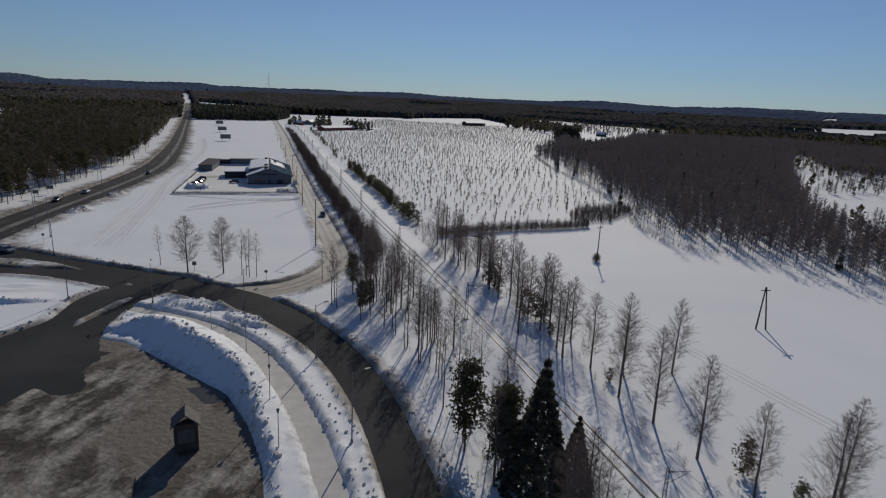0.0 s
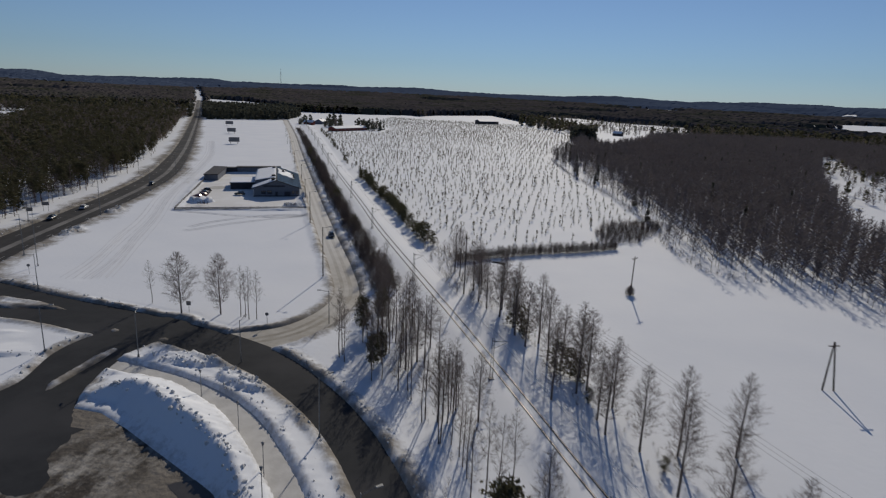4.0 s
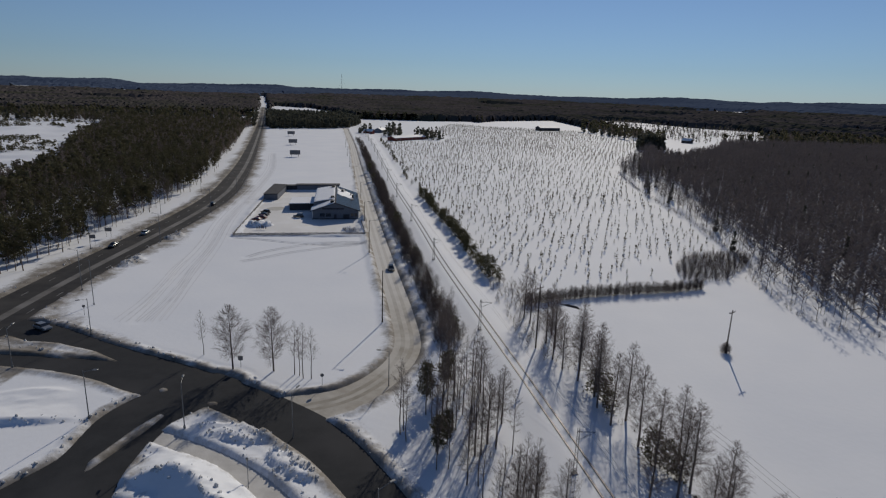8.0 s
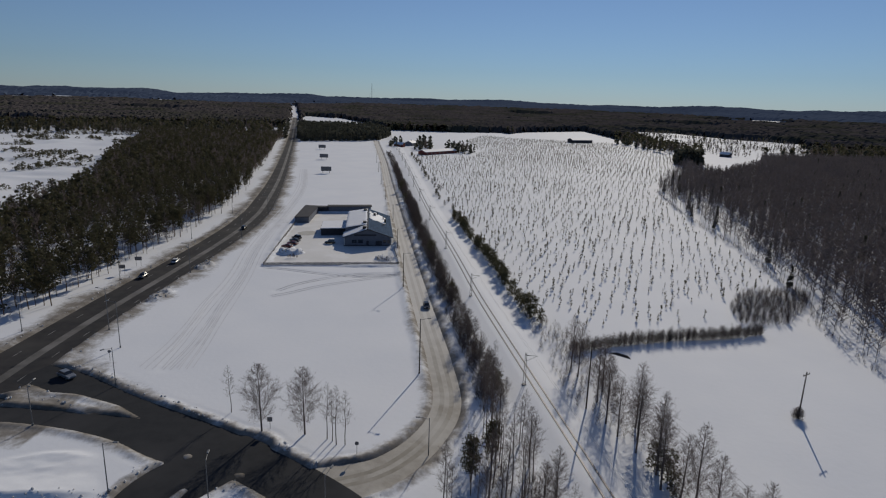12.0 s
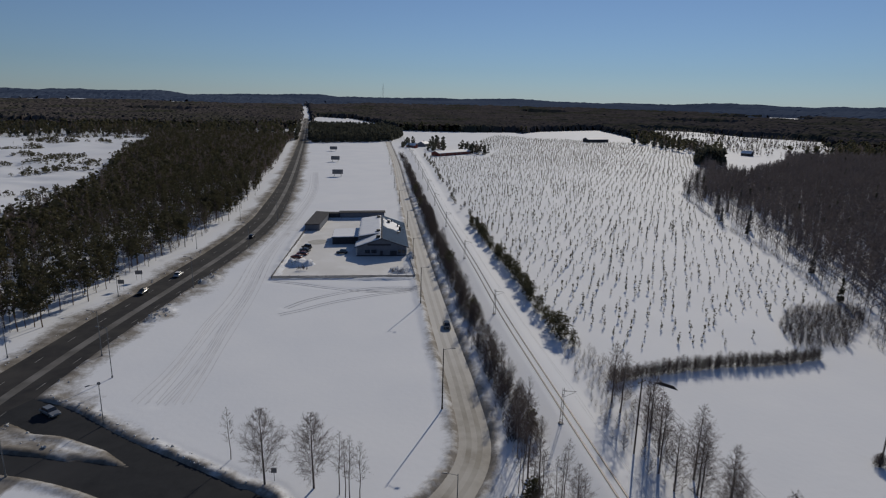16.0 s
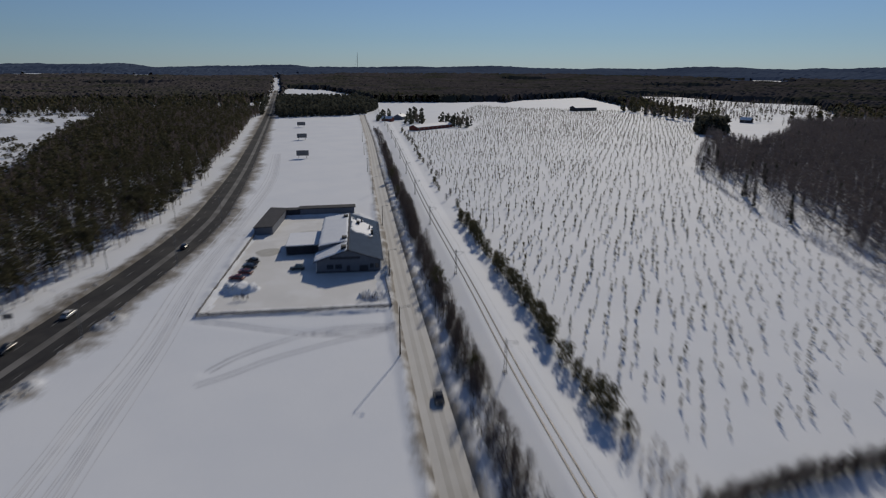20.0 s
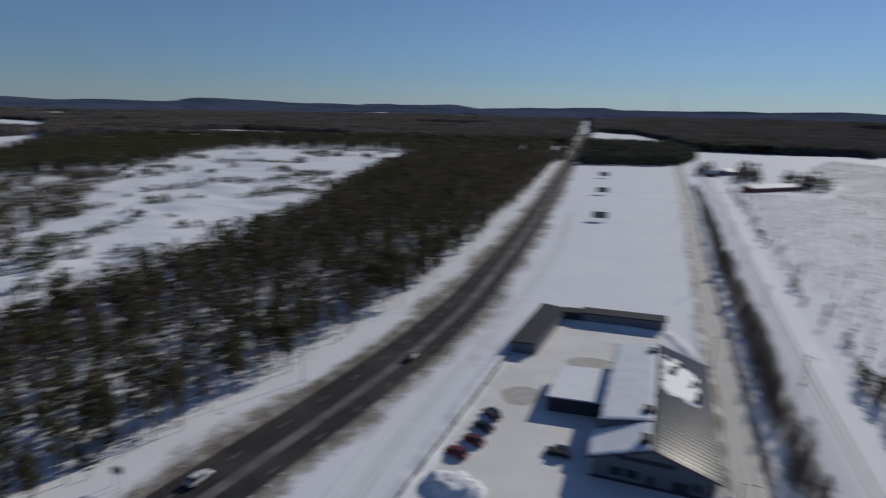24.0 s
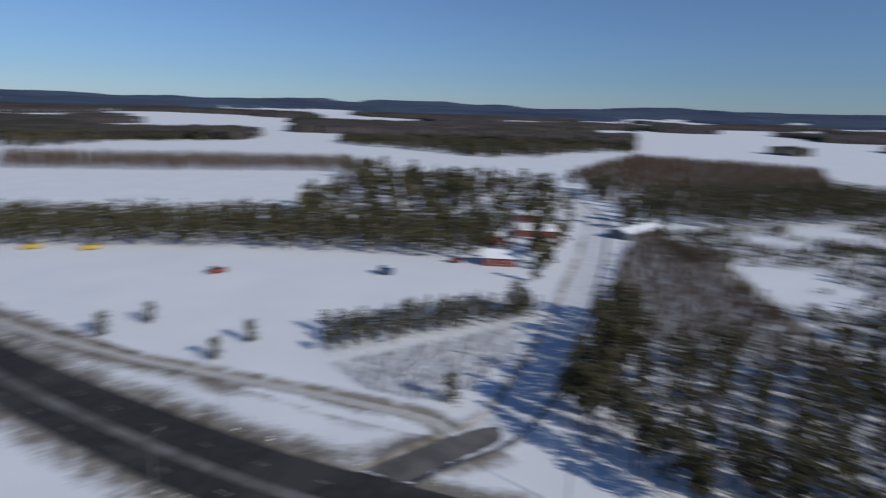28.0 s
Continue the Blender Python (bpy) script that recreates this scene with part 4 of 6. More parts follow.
CLEARINGS = [
    BARNFIELD,
    [(426, 812), (407, 615), (448, 525), (579, 626), (738, 920), (651, 1026), (620, 1216), (508, 1260)],
    [(302, 352), (330, 440), (413, 580), (453, 510), (394, 413), (312, 322)],
    [(512, 287), (529, 292), (430, 150), (445, 113), (305, -72), (244, -75), (244, -57), (262, -25), (343, 83), (415, 172)],
    [(-150, -420), (-160, -358), (-218, -243), (-313, -257), (-422, -318), (-316, -519), (-287, -544)],
    [(-75, 1010), (-200, 1010), (-275, 1350), (-320, 1600), (-200, 1500), (-115, 1230)],
    [(-720, 330), (-460, 135), (-503, 75), (-640, 100), (-800, 200)],
]
WESTLAND = [(-2127, -132), (-2051, 208), (-2900, 780), (-1540, 864), (-803, 434), (-640, 200), (-687, 102), (-737, -88)]
FARMLAND = [(-349, -631), (-499, -361), (-445, -250), (-519, -164), (-1086, -275), (-2135, -1181), (-1720, -1876), (-1062, -1667)]
SOUTHFIELD = [(-36, -118), (-60, -100), (-120, -96), (-178, -100), (-176, -116), (-166, -173), (-144, -237), (-113, -297), (-95, -420), (-48, -420), (-50, -230), (-43, -170)]
WESTWOOD = [(-178, -118), (-166, -173), (-144, -237), (-113, -297), (-95, -420), (-138, -420), (-152, -340), (-205, -248), (-232, -190), (-250, -122)]
DARKWOOD = [(-402, -67), (-500, 75), (-460, 135), (-383, 105), (-296, -24), (-320, -67)]
BROWNWOOD = [(-402, -67), (-500, 75), (-687, 102), (-737, -88), (-480, -130)]
FARMWOOD = [(-287, -544), (-422, -318), (-437, -262), (-499, -361), (-349, -631)]
BACKWOOD = [(-383, 110), (-460, 140), (-803, 434), (-700, 600), (-560, 545), (-540, 485), (-430, 283), (-454, 223)]
keep_out = lambda P: road_sdf(P) > 3.5


def not_clear(P):
    return np.minimum.reduce([poly_dist(P, c) for c in CLEARINGS]) > 0


def spots_near(S, line, lo, hi):
    d = line_dist(S[:, :2], np.array(line, float))
    return S[(d >= lo) & (d < hi)]


west = fill(WEST, 4.1, 8.5, 13.5, keep=keep_out)
SKIRT = np.array([(-130, -66), (-62, -68), (-50, -60), (-46, 10), (-46, 60), (-52, 120), (-66, 200)], float)
dw = line_dist(west[:, :2], SKIRT)
scatter("west_inner_forest", MID_PINES + FAR_LEAFLESS, west[dw >= 45], "dense brown-green pine forest with bare birches", "forest", FOREST_MATS)
scatter("west_pine_forest", PINES + LEAFLESS, west[(dw < 45) & (RNG.random(len(west)) < np.where(west[:, 1] < 10, 0.85, 0.92))], "dense brown-green pine forest on snow beside the road", "forest", FOREST_MATS)
scatter("track_side_pines", PINES, fill([(-64, -71), (-135, -69), (-135, -58), (-66, -60)], 3.2, 8, 13, keep=keep_out), "tall pines shading the snowy side road", "forest", FOREST_MATS)
scatter("forest_understorey", SHRUBS + LOWBUSH[:1], spots_near(fill(WEST, 6.0, 1.5, 3.5, keep=keep_out), [(-62, -68), (-50, -60), (-46, 10), (-46, 60), (-52, 120), (-66, 200), (-100, 377)], 0, 55), "brown leafless undergrowth below the pines", "scrub", FOREST_MATS)
EDGE = [(360, 524), (219, 219), (202, 132), (192, 46), (184, 4), (179, -26), (168, -52), (166, -82), (178, -91), (184, -106), (194, -128), (214, -160), (260, -205), (420, -270)]
east = fill(EAST, 4.3, 8, 12, keep=not_clear)
back = fill(EAST, 4.3, 8.5, 12, keep=not_clear)
db = line_dist(back[:, :2], np.array(EDGE, float))
de = line_dist(east[:, :2], np.array(EDGE, float))
thin = lambda S: (S[:, 1] > 75) & (S[:, 1] < 190)
scatter("east_birch_wood", LEAFLESS, east[(de < np.where(thin(east), 27, 15)) & (RNG.random(len(east)) < np.where(thin(east), 0.7, 1.0))], "leafless brown birch wood along the field edge", "forest", DARK_MATS)
scatter("east_back_wood", FAR_LEAFLESS, back[(db >= np.where(thin(back), 26, 13)) & (RNG.random(len(back)) < np.clip(1.25 - db / 260, 0.5, 1))], "leafless brown birch wood", "forest", DARK_MATS)
edge_line = spline([(*p, 0) for p in EDGE[1:9]], 0.9)
scatter("east_edge_brush", SHRUBS, np.column_stack([edge_line[:, :2] + RNG.normal(size=(len(edge_line), 2)) * 0.9, np.full(len(edge_line), 0.2), RNG.uniform(0.9, 2.4, len(edge_line)), RNG.uniform(0, 6.3, len(edge_line))]), "low brown brush along the edge of the wood", "scrub", DARK_MATS)
scatter("east_spruces", SPRUCES, fill(EAST, 21, 6, 10.5, keep=lambda P: not_clear(P) & (fractal(P[:, 0] / 60, P[:, 1] / 60, 5) > 0.5)), "dark spruces scattered among the birches", "forest", FOREST_MATS)
scatter("north_spruce_stand", FAR_SPRUCES, fill(NORTH, 6, 10, 15, keep=keep_out), "dark spruce stand behind the field", "forest", FOREST_MATS)
scatter("south_pine_wood", MID_PINES, fill(WESTWOOD, 4.6, 8.5, 12, keep=keep_out), "olive-green pine wood behind the snowy field", "forest", FOREST_MATS)
scatter("east_field_clump", FAR_SPRUCES, fill([(314, 425), (338, 416), (352, 458), (326, 466)], 4.5, 14, 19), "dark clump of tall spruces at the field's corner", "trees", FOREST_MATS)
scatter("brown_far_wood", FAR_LEAFLESS, np.concatenate([fill(BROWNWOOD, 5.6, 8, 12), fill(FARMWOOD, 6.0, 8, 12)]), "reddish-brown leafless wood between snowy fields", "forest", RED_MATS)
scatter("back_pine_wood", MID_PINES + FAR_SPRUCES[:1], fill(BACKWOOD, 7.5, 10, 15), "dark pine wood behind the gravel pit", "forest", FOREST_MATS)
scatter("pit_side_wood", MID_PINES + FAR_LEAFLESS[:1], fill(DARKWOOD, 5.5, 9, 13), "dark pine wood beyond the gravel pit", "forest", FOREST_MATS)
BROWN = [(-116, -66), (-116, -40), (-118, -8), (-160, -20), (-230, -30), (-260, -62), (-190, -68)]
scatter("brown_sapling_wood", LEAFLESS[:1] + FAR_LEAFLESS, fill(BROWN, 2.0, 3.2, 5.6, keep=keep_out), "reddish-brown leafless sapling wood", "forest", RED_MATS)
SCRUB = [(-138, -16), (-140, 20), (-194, 33), (-246, 105), (-430, 283), (-454, 223), (-383, 105), (-296, -24), (-262, -60)]
scatter("pit_scrub", LOWBUSH[:1] + FAR_PINES[:1] + FAR_LEAFLESS, fill(SCRUB, 3.4, 1.8, 4.6, keep=lambda P: fractal(P[:, 0] / 30, P[:, 1] / 30, 9) > 0.33), "scattered scrub and young pines on snow", "scrub", RED_MATS)
scatter("pit_bushes", LOWBUSH + SHRUBS[:1], fill(PIT, 4.6, 1.2, 4.2, keep=lambda P: fractal(P[:, 0] / 24, P[:, 1] / 24, 19) > np.interp(P[:, 0], [-330, -130], [0.66, 0.50])), "small dark bushes in the snowy pit", "scrub", FOREST_MATS)


def far_open(P):
    X, Y = P[:, 0], P[:, 1]
    n = fractal(X / 420 + 3, Y / 420, 77, 2)
    west_side = (X < -420) & (Y < 0.75 * -X - 60)
    n2 = fractal(X / 330 + Y / 900, Y / 330 - X / 900, 78, 2)
    o = np.where(west_side, n2 > 0.56, n > 0.70)
    o |= (poly_dist(P, FARMLAND) < 0) & (n2 > 0.50)
    o |= (poly_dist(P, WESTLAND) < 0) & (n2 > 0.40)
    o &= hill_height(X, Y) < 26
    for c in (FIELD, PIT, NORTH, WEST, EAST, SCRUB, SOUTHFIELD, WESTWOOD, DARKWOOD, BROWN, BROWNWOOD, FARMWOOD, BACKWOOD, *CLEARINGS):
        o |= poly_dist(P, c) < 4
    for line in (MAIN, RAIL, TRACK):
        o |= line_dist(P, line) < 8
    o |= (X > -150) & (X < 120) & (Y > -420) & (Y < 640)
    o |= (X > 60) & (X < 240) & (Y > -420) & (Y < 30)
    o |= (X > -420) & (X < -30) & (Y < -420)
    return o


def belt(r0, r1, spacing, az0=-150, az1=70):
    n = int((az1 - az0) / 360 * math.pi * (r1 * r1 - r0 * r0) / spacing ** 2)
    a, r = np.radians(RNG.uniform(az0, az1, n)), np.sqrt(RNG.uniform(r0 * r0, r1 * r1, n))
    P = np.stack([np.sin(a) * r, np.cos(a) * r], 1)
    P = P[~far_open(P)]
    return np.column_stack([P, hill_height(P[:, 0], P[:, 1]), RNG.uniform(9, 16, len(P)), RNG.uniform(0, 6.3, len(P))])


scatter("middle_woodland", FAR_PINES + FAR_SPRUCES[:2] + FAR_LEAFLESS[:2], belt(150, 1000, 9.5), "mixed pine, spruce and birch woodland", "forest", FOREST_MATS)


scatter("clearing_trees", FAR_LEAFLESS + FAR_PINES[:1], np.concatenate([fill(c, sp, 4, 9, keep=lambda P: fractal(P[:, 0] / 45, P[:, 1] / 45, 23) > 0.55) for c, sp in ((CLEARINGS[1], 9), (CLEARINGS[3], 8))]), "thin trees left standing in snowy clearings", "trees", DARK_MATS)


def canopy(name, az0, az1, r0, r1, nr, step, label, material, extra):
    """Far woodland: an uneven roof of tree tops with open fields left in it."""
    az = np.radians(np.arange(az0, az1, step))
    rs = np.geomspace(r0, r1, nr)
    A, R = np.meshgrid(az, rs)
    A = A + RNG.uniform(-0.5, 0.5, A.shape) * radians(step)
    X, Y = np.sin(A) * R, np.cos(A) * R
    P = np.stack([X.ravel(), Y.ravel()], 1)
    h = hill_height(P[:, 0], P[:, 1]) + extra * (0.55 + 0.45 * RNG.random(len(P)) + 0.3 * fractal(P[:, 0] / 120, P[:, 1] / 120, 41))
    open_ = far_open(P)
    h = np.where(open_, hill_height(P[:, 0], P[:, 1]) + 0.2, h)
    i = np.arange(len(P)).reshape(A.shape)
    F = np.stack([i[:-1, :-1].ravel(), i[:-1, 1:].ravel(), i[1:, 1:].ravel(), i[1:, :-1].ravel()], 1)
    F = F[open_[F].sum(1) < 3]
    return tagged(new(name, tri_mesh(name, np.column_stack([P, h]), F, [material])), label, "forest", kind="stuff")


canopy("far_woodland", -150, 72, 960, 2600, 70, 0.22, "dark far-off mixed woodland with snowy clearings", M_CANOPY, 12)
# the hills' blue is haze put into their colour
canopy("distant_hazy_hills", -150, 72, 2550, 5150, 30, 0.25, "wooded hills on the horizon, haze painted in as blue-grey", M_HAZY_HILL, 10)

# ---------------------------------------------------------------- seedlings
YOUNG = [kind_of((stem(9.5, 0.25, rr(i), 0.02, 1, 3), 0), (pine_crown(10, rr(i + 30), 24, 0.06, 0.12, 0.80, 12), 1)) for i in range(4)]


def seedling_spots():
    """A skewed lattice: planting lines run both along the railway and towards north-north-east."""
    a, b = radians(-10), radians(20)
    I, J = np.meshgrid(np.arange(-160, 160), np.arange(-160, 160))
    P = np.array([150.0, 100.0]) + I.ravel()[:, None] * np.array([math.sin(a), math.cos(a)]) * 7.6 + J.ravel()[:, None] * np.array([math.sin(b), math.cos(b)]) * 7.2
    P = P[(P[:, 0] > 20) & (P[:, 0] < 380) & (P[:, 1] > -70) & (P[:, 1] < 880)]
    P = P + RNG.normal(size=P.shape) * 0.7
    P = P[poly_dist(P, FIELD) < -3.5]
    P = P[P[:, 0] > np.interp(P[:, 1], RAIL[:, 1], RAIL[:, 0]) + 16.5]
    P = P[RNG.random(len(P)) < 0.93]
    size = RNG.uniform(1.4, 3.5, len(P)) * (0.7 + 0.6 * fractal(P[:, 0] / 40, P[:, 1] / 40, 4))
    return np.column_stack([P, np.full(len(P), 0.25), size, RNG.uniform(0, 6.3, len(P))])


scatter("pine_seedlings", YOUNG, seedling_spots(), "rows of young planted pines standing in snow", "seedlings", FOREST_MATS)


# ---------------------------------------------------------------- tyre tracks
# flat strips just above the snow, coloured darker for the shade of the ruts
def ruts(line, gauge, label, material=M_RUT):
    root = tagged(new("tyre_tracks"), label, "tyre tracks", kind="structure")
    xy = line[:, :2]
    t = np.gradient(xy, axis=0)
    t /= np.linalg.norm(t, axis=1)[:, None]
    nrm = np.stack([t[:, 1], -t[:, 0]], 1)
    for off in (-gauge / 2, gauge / 2):
        rows = []
        for w in (-0.13, 0.13):
            p = xy + nrm * (off + w)
            rows.append(np.column_stack([p, surface(p) + 0.035]))
        n = len(xy)
        F = np.stack([np.arange(n - 1), np.arange(1, n), n + np.arange(1, n), n + np.arange(n - 1)], 1)
        piece("rut", tri_mesh("rut", np.concatenate(rows), F[:, ::-1], [material]), root)


LONG_RUT = np.array([(2, -84), (1.4, -71), (-0.2, -57), (-2.7, -39.6), (-5.2, -13.4), (-12.4, 35), (-18.5, 107), (-28, 189), (-48, 290)], float)
rut_rng = np.random.default_rng(12)
for k in range(7):
    sway = np.cumsum(rut_rng.normal(0, 0.35, len(LONG_RUT))) + (k - 3) * 1.1
    spread = np.linspace(1.5, 0.55, len(LONG_RUT))
    ruts(spline(LONG_RUT + np.column_stack([sway * spread, rut_rng.normal(0, 0.6, len(LONG_RUT))]), 1.2), 1.55, "tyre tracks pressed across the snowfield, rut shade painted in grey")
# stronger rut shade here, put into the strips' colour
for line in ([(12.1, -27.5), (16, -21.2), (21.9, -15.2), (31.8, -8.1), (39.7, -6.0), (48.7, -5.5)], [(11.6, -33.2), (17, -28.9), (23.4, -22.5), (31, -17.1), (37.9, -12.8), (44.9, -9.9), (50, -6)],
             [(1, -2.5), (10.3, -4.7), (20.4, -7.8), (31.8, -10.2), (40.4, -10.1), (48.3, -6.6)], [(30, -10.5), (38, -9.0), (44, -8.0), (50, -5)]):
    ruts(spline(line, 1.0), 1.5, "curved tyre tracks in the snow before the fence, rut shade painted in", M_RUT_SHADE)

# ---------------------------------------------------------------- railway
def build_rails():
    track = tagged(new("railway"), "single railway track on snowed-over ballast", "railway", kind="structure")
    for side in (-0.762, 0.762):
        line = RAIL[:, :2]
        t = np.gradient(line, axis=0)
        t /= np.linalg.norm(t, axis=1)[:, None]
        nrm = np.stack([t[:, 1], -t[:, 0]], 1)
        prof = [(-0.07, 1.05), (-0.055, 1.22), (0.055, 1.22), (0.07, 1.05)]
        rows = [np.column_stack([line + nrm * (side + o), np.full(len(line), z)]) for o, z in prof]
        V, n = np.concatenate(rows), len(line)
        F = [(j * n + i, j * n + i + 1, (j + 1) * n + i + 1, (j + 1) * n + i) for j in range(3) for i in range(n - 1)]
        piece("rail", tri_mesh("rail", V, np.array(F)[:, ::-1], [M_RAIL]), track)
        edges = [np.column_stack([line + nrm * (side + o), np.full(len(line), z)]) for o, z in ((-0.19, 1.135), (-0.09, 1.125), (0.09, 1.125), (0.19, 1.135))]
        F = [(j * n + i, j * n + i + 1, (j + 1) * n + i + 1, (j + 1) * n + i) for j in (0, 2) for i in range(n - 1)]
        piece("flangeway", tri_mesh("flangeway", np.concatenate(edges), np.array(F)[:, ::-1], [M_FLANGE]), track, "dirty cleared groove beside the rail")


build_rails()


# ---------------------------------------------------------------- the hall and its yard
def build_hall():
    hall = empty("commercial_hall", pose(33.1, 33.6, 0, 0, 0, 6), "long pale-blue hall with gabled metal roof half under snow", "building")
    part("wall", prism([(-9.6, 0.6), (9.6, 0.6), (9.6, 46.5), (-9.6, 46.5)], -0.3, 3.5), M_WALL, hall)
    for y in (0.6, 46.3):
        bm = bmesh.new()
        v = [bm.verts.new((x, y + d, z)) for d in (0, 0.2) for x, z in ((-9.6, 3.5), (9.6, 3.5), (0, 6.9))]
        bm.faces.new(v[:3]), bm.faces.new(v[3:])
        for i in range(3):
            j = (i + 1) % 3
            bm.faces.new((v[i], v[j], v[3 + j], v[3 + i]))
        bmesh.ops.recalc_face_normals(bm, faces=bm.faces)
        part("gable", bm, M_WALL, hall)
    t = 0.22

    def slope(x0, z0, x1, z1, y0, y1, th=t):
        b = bmesh.new()
        lo = [b.verts.new(c) for c in ((x0, y0, z0), (x1, y0, z1), (x1, y1, z1), (x0, y1, z0))]
        hi = [b.verts.new((v.co.x, v.co.y, v.co.z + th)) for v in lo]
        b.faces.new(lo[::-1]), b.faces.new(hi)
        for i in range(4):
            j = (i + 1) % 4
            b.faces.new((lo[i], lo[j], hi[j], hi[i]))
        bmesh.ops.recalc_face_normals(b, faces=b.faces)
        return b
    part("roof", slope(0.0, 7.0, 10.3, 3.45, 0, 47.2), M_ROOF, hall, "bare dark metal roof slope")
    part("roof", slope(-10.3, 3.45, 0.0, 7.0, 0, 9.6), M_ROOF, hall)
    part("upper_roof", slope(-9.4, 5.5, 0.0, 7.0, 9.6, 47.2), M_ROOF, hall)
    part("upper_wall", box(-9.3, -9.0, 9.8, 47.0, 3.4, 5.45), M_WALL, hall)
    part("upper_wall", prism([(-9.3, 9.7), (-0.3, 9.7), (-0.3, 9.95), (-9.3, 9.95)], 3.4, [5.5, 6.95, 6.95, 5.5]), M_WALL, hall)
    def snow_bed(x0, z0, x1, z1, y0, y1, thick, ragged, seed, oval=False):
        """Uneven snow lying on a slope, thinning to nothing at its ragged rim."""
        xs, ys = np.linspace(x0, x1, max(6, int((x1 - x0) / 0.4))), np.linspace(y0, y1, int((y1 - y0) / 0.5))
        X, Y = np.meshgrid(xs, ys)
        if oval:
            rim = (1 - np.hypot((X - (x0 + x1) / 2) / (x1 - x0) * 2, (Y - (y0 + y1) / 2) / (y1 - y0) * 2)) * 3
        else:
            rim = np.minimum.reduce([X - x0, x1 - X, Y - y0, y1 - Y])
        d = rim + ragged * (fractal(X / 2.2, Y / 2.2, seed, 3) - 0.45)
        up = np.clip(d / 0.5, -0.6, 1) * thick * (0.7 + 0.6 * fractal(X / 5, Y / 5, seed + 4, 2))
        Z = z0 + (z1 - z0) * (X - x0) / (x1 - x0) + np.where(d > 0, up, -0.12)
        i = np.arange(X.size).reshape(X.shape)
        F = np.stack([i[:-1, :-1].ravel(), i[:-1, 1:].ravel(), i[1:, 1:].ravel(), i[1:, :-1].ravel()], 1)
        F = F[(d.ravel()[F] > 0).any(1)]
        return tri_mesh("roof_snow", np.stack([X.ravel(), Y.ravel(), Z.ravel()], 1), F, [M_SNOW], smooth=True)
    piece("roof_snow", snow_bed(-9.35, 5.73, -0.3, 7.17, 9.7, 47.0, 0.24, 0.5, 3), hall, "thick snow on the roof slope")
    piece("roof_snow", snow_bed(-10.25, 3.68, -0.3, 7.12, 0.1, 9.6, 0.2, 0.6, 7), hall, "thick snow on the roof slope")
    piece("roof_snow", snow_bed(0.6, 7.02, 8.0, 4.47, 22, 42, 0.16, 5.0, 12, True), hall, "leftover irregular snow patch on bare metal")
    for k in range(39):
        y = 0.6 + k * 1.2
        part("roof_seam", slope(0.1, 7.19, 10.28, 3.68, y, y + 0.05, 0.05), M_ROOF, hall)
    for y0, y1 in ((0, 47.2),):
        part("gutter", tube((10.38, y0, 3.5), (10.38, y1, 3.5), 0.09, 0.09, 6), M_WALL_DARK, hall)
    for y in (1.0, 24.0, 46.0):
        part("downpipe", tube((9.75, y, -0.1), (9.75, y, 3.4), 0.06, 0.06, 6), M_FASCIA, hall)
    part("ridge_cap", box(-0.25, 0.25, -0.05, 47.25, 7.18, 7.3), M_WALL_DARK, hall)
    for y in (1.8, 12.2, 41):
        part("roof_vent", box(-2.1, -0.55, y, y + 2.2, 6.3, 7.8, 0.06), M_BLACK, hall)
    for x, y, w, h in ((7.2, 25.2, 0.8, 1.5), (6.6, 31.5, 0.5, 1.3), (2.4, 33.5, 1.1, 1.0), (4.0, 38.0, 0.5, 1.2)):
        z = 7.2 - 0.345 * x
        part("roof_vent", box(x, x + w, y, y + w * 1.3, z - 0.4, z + h, 0.05), M_BLACK, hall)
    for x in (-6.4, -3.9):
        w = part("window", box(x, x + 1.8, 0.5, 0.62, 1.3, 2.5), M_GLASS, hall)
        part("window_frame", box(x - 0.08, x + 1.88, 0.53, 0.6, 1.2, 2.6), M_WALL_DARK, w)
    for x, w in ((-0.6, 1.0), (3.2, 2.6)):
        d = part("door", box(x, x + w, 0.5, 0.62, 0.0, 2.15), M_WALL_DARK, hall)
        part("door_handle", box(x + w - 0.15, x + w - 0.1, 0.44, 0.5, 0.95, 1.15), M_GALV, d)
    for x in (6.4, 8.0):
        w = part("window", box(x, x + 1.0, 0.5, 0.62, 1.3, 2.5), M_GLASS, hall)
        part("window_frame", box(x - 0.08, x + 1.08, 0.53, 0.6, 1.2, 2.6), M_WALL_DARK, w)
    part("plinth", box(-9.7, 9.7, 0.42, 0.6, -0.3, 0.45), M_WALL_DARK, hall)
    for x in (-9.6, 9.4):
        part("corner_board", box(x, x + 0.22, 0.52, 0.6, 0.45, 3.5), M_FASCIA, hall)
    part("sign_band", box(-5.5, 3.5, 0.5, 0.6, 4.2, 4.9), M_WALL_DARK, hall)
    part("gable_trim", slope(0.0, 6.95, 10.4, 3.4, -0.08, 0.0, 0.3), M_WALL_DARK, hall)
    part("gable_trim", slope(-10.4, 3.4, 0.0, 6.95, -0.08, 0.0, 0.3), M_WALL_DARK, hall)
    return hall


build_hall()


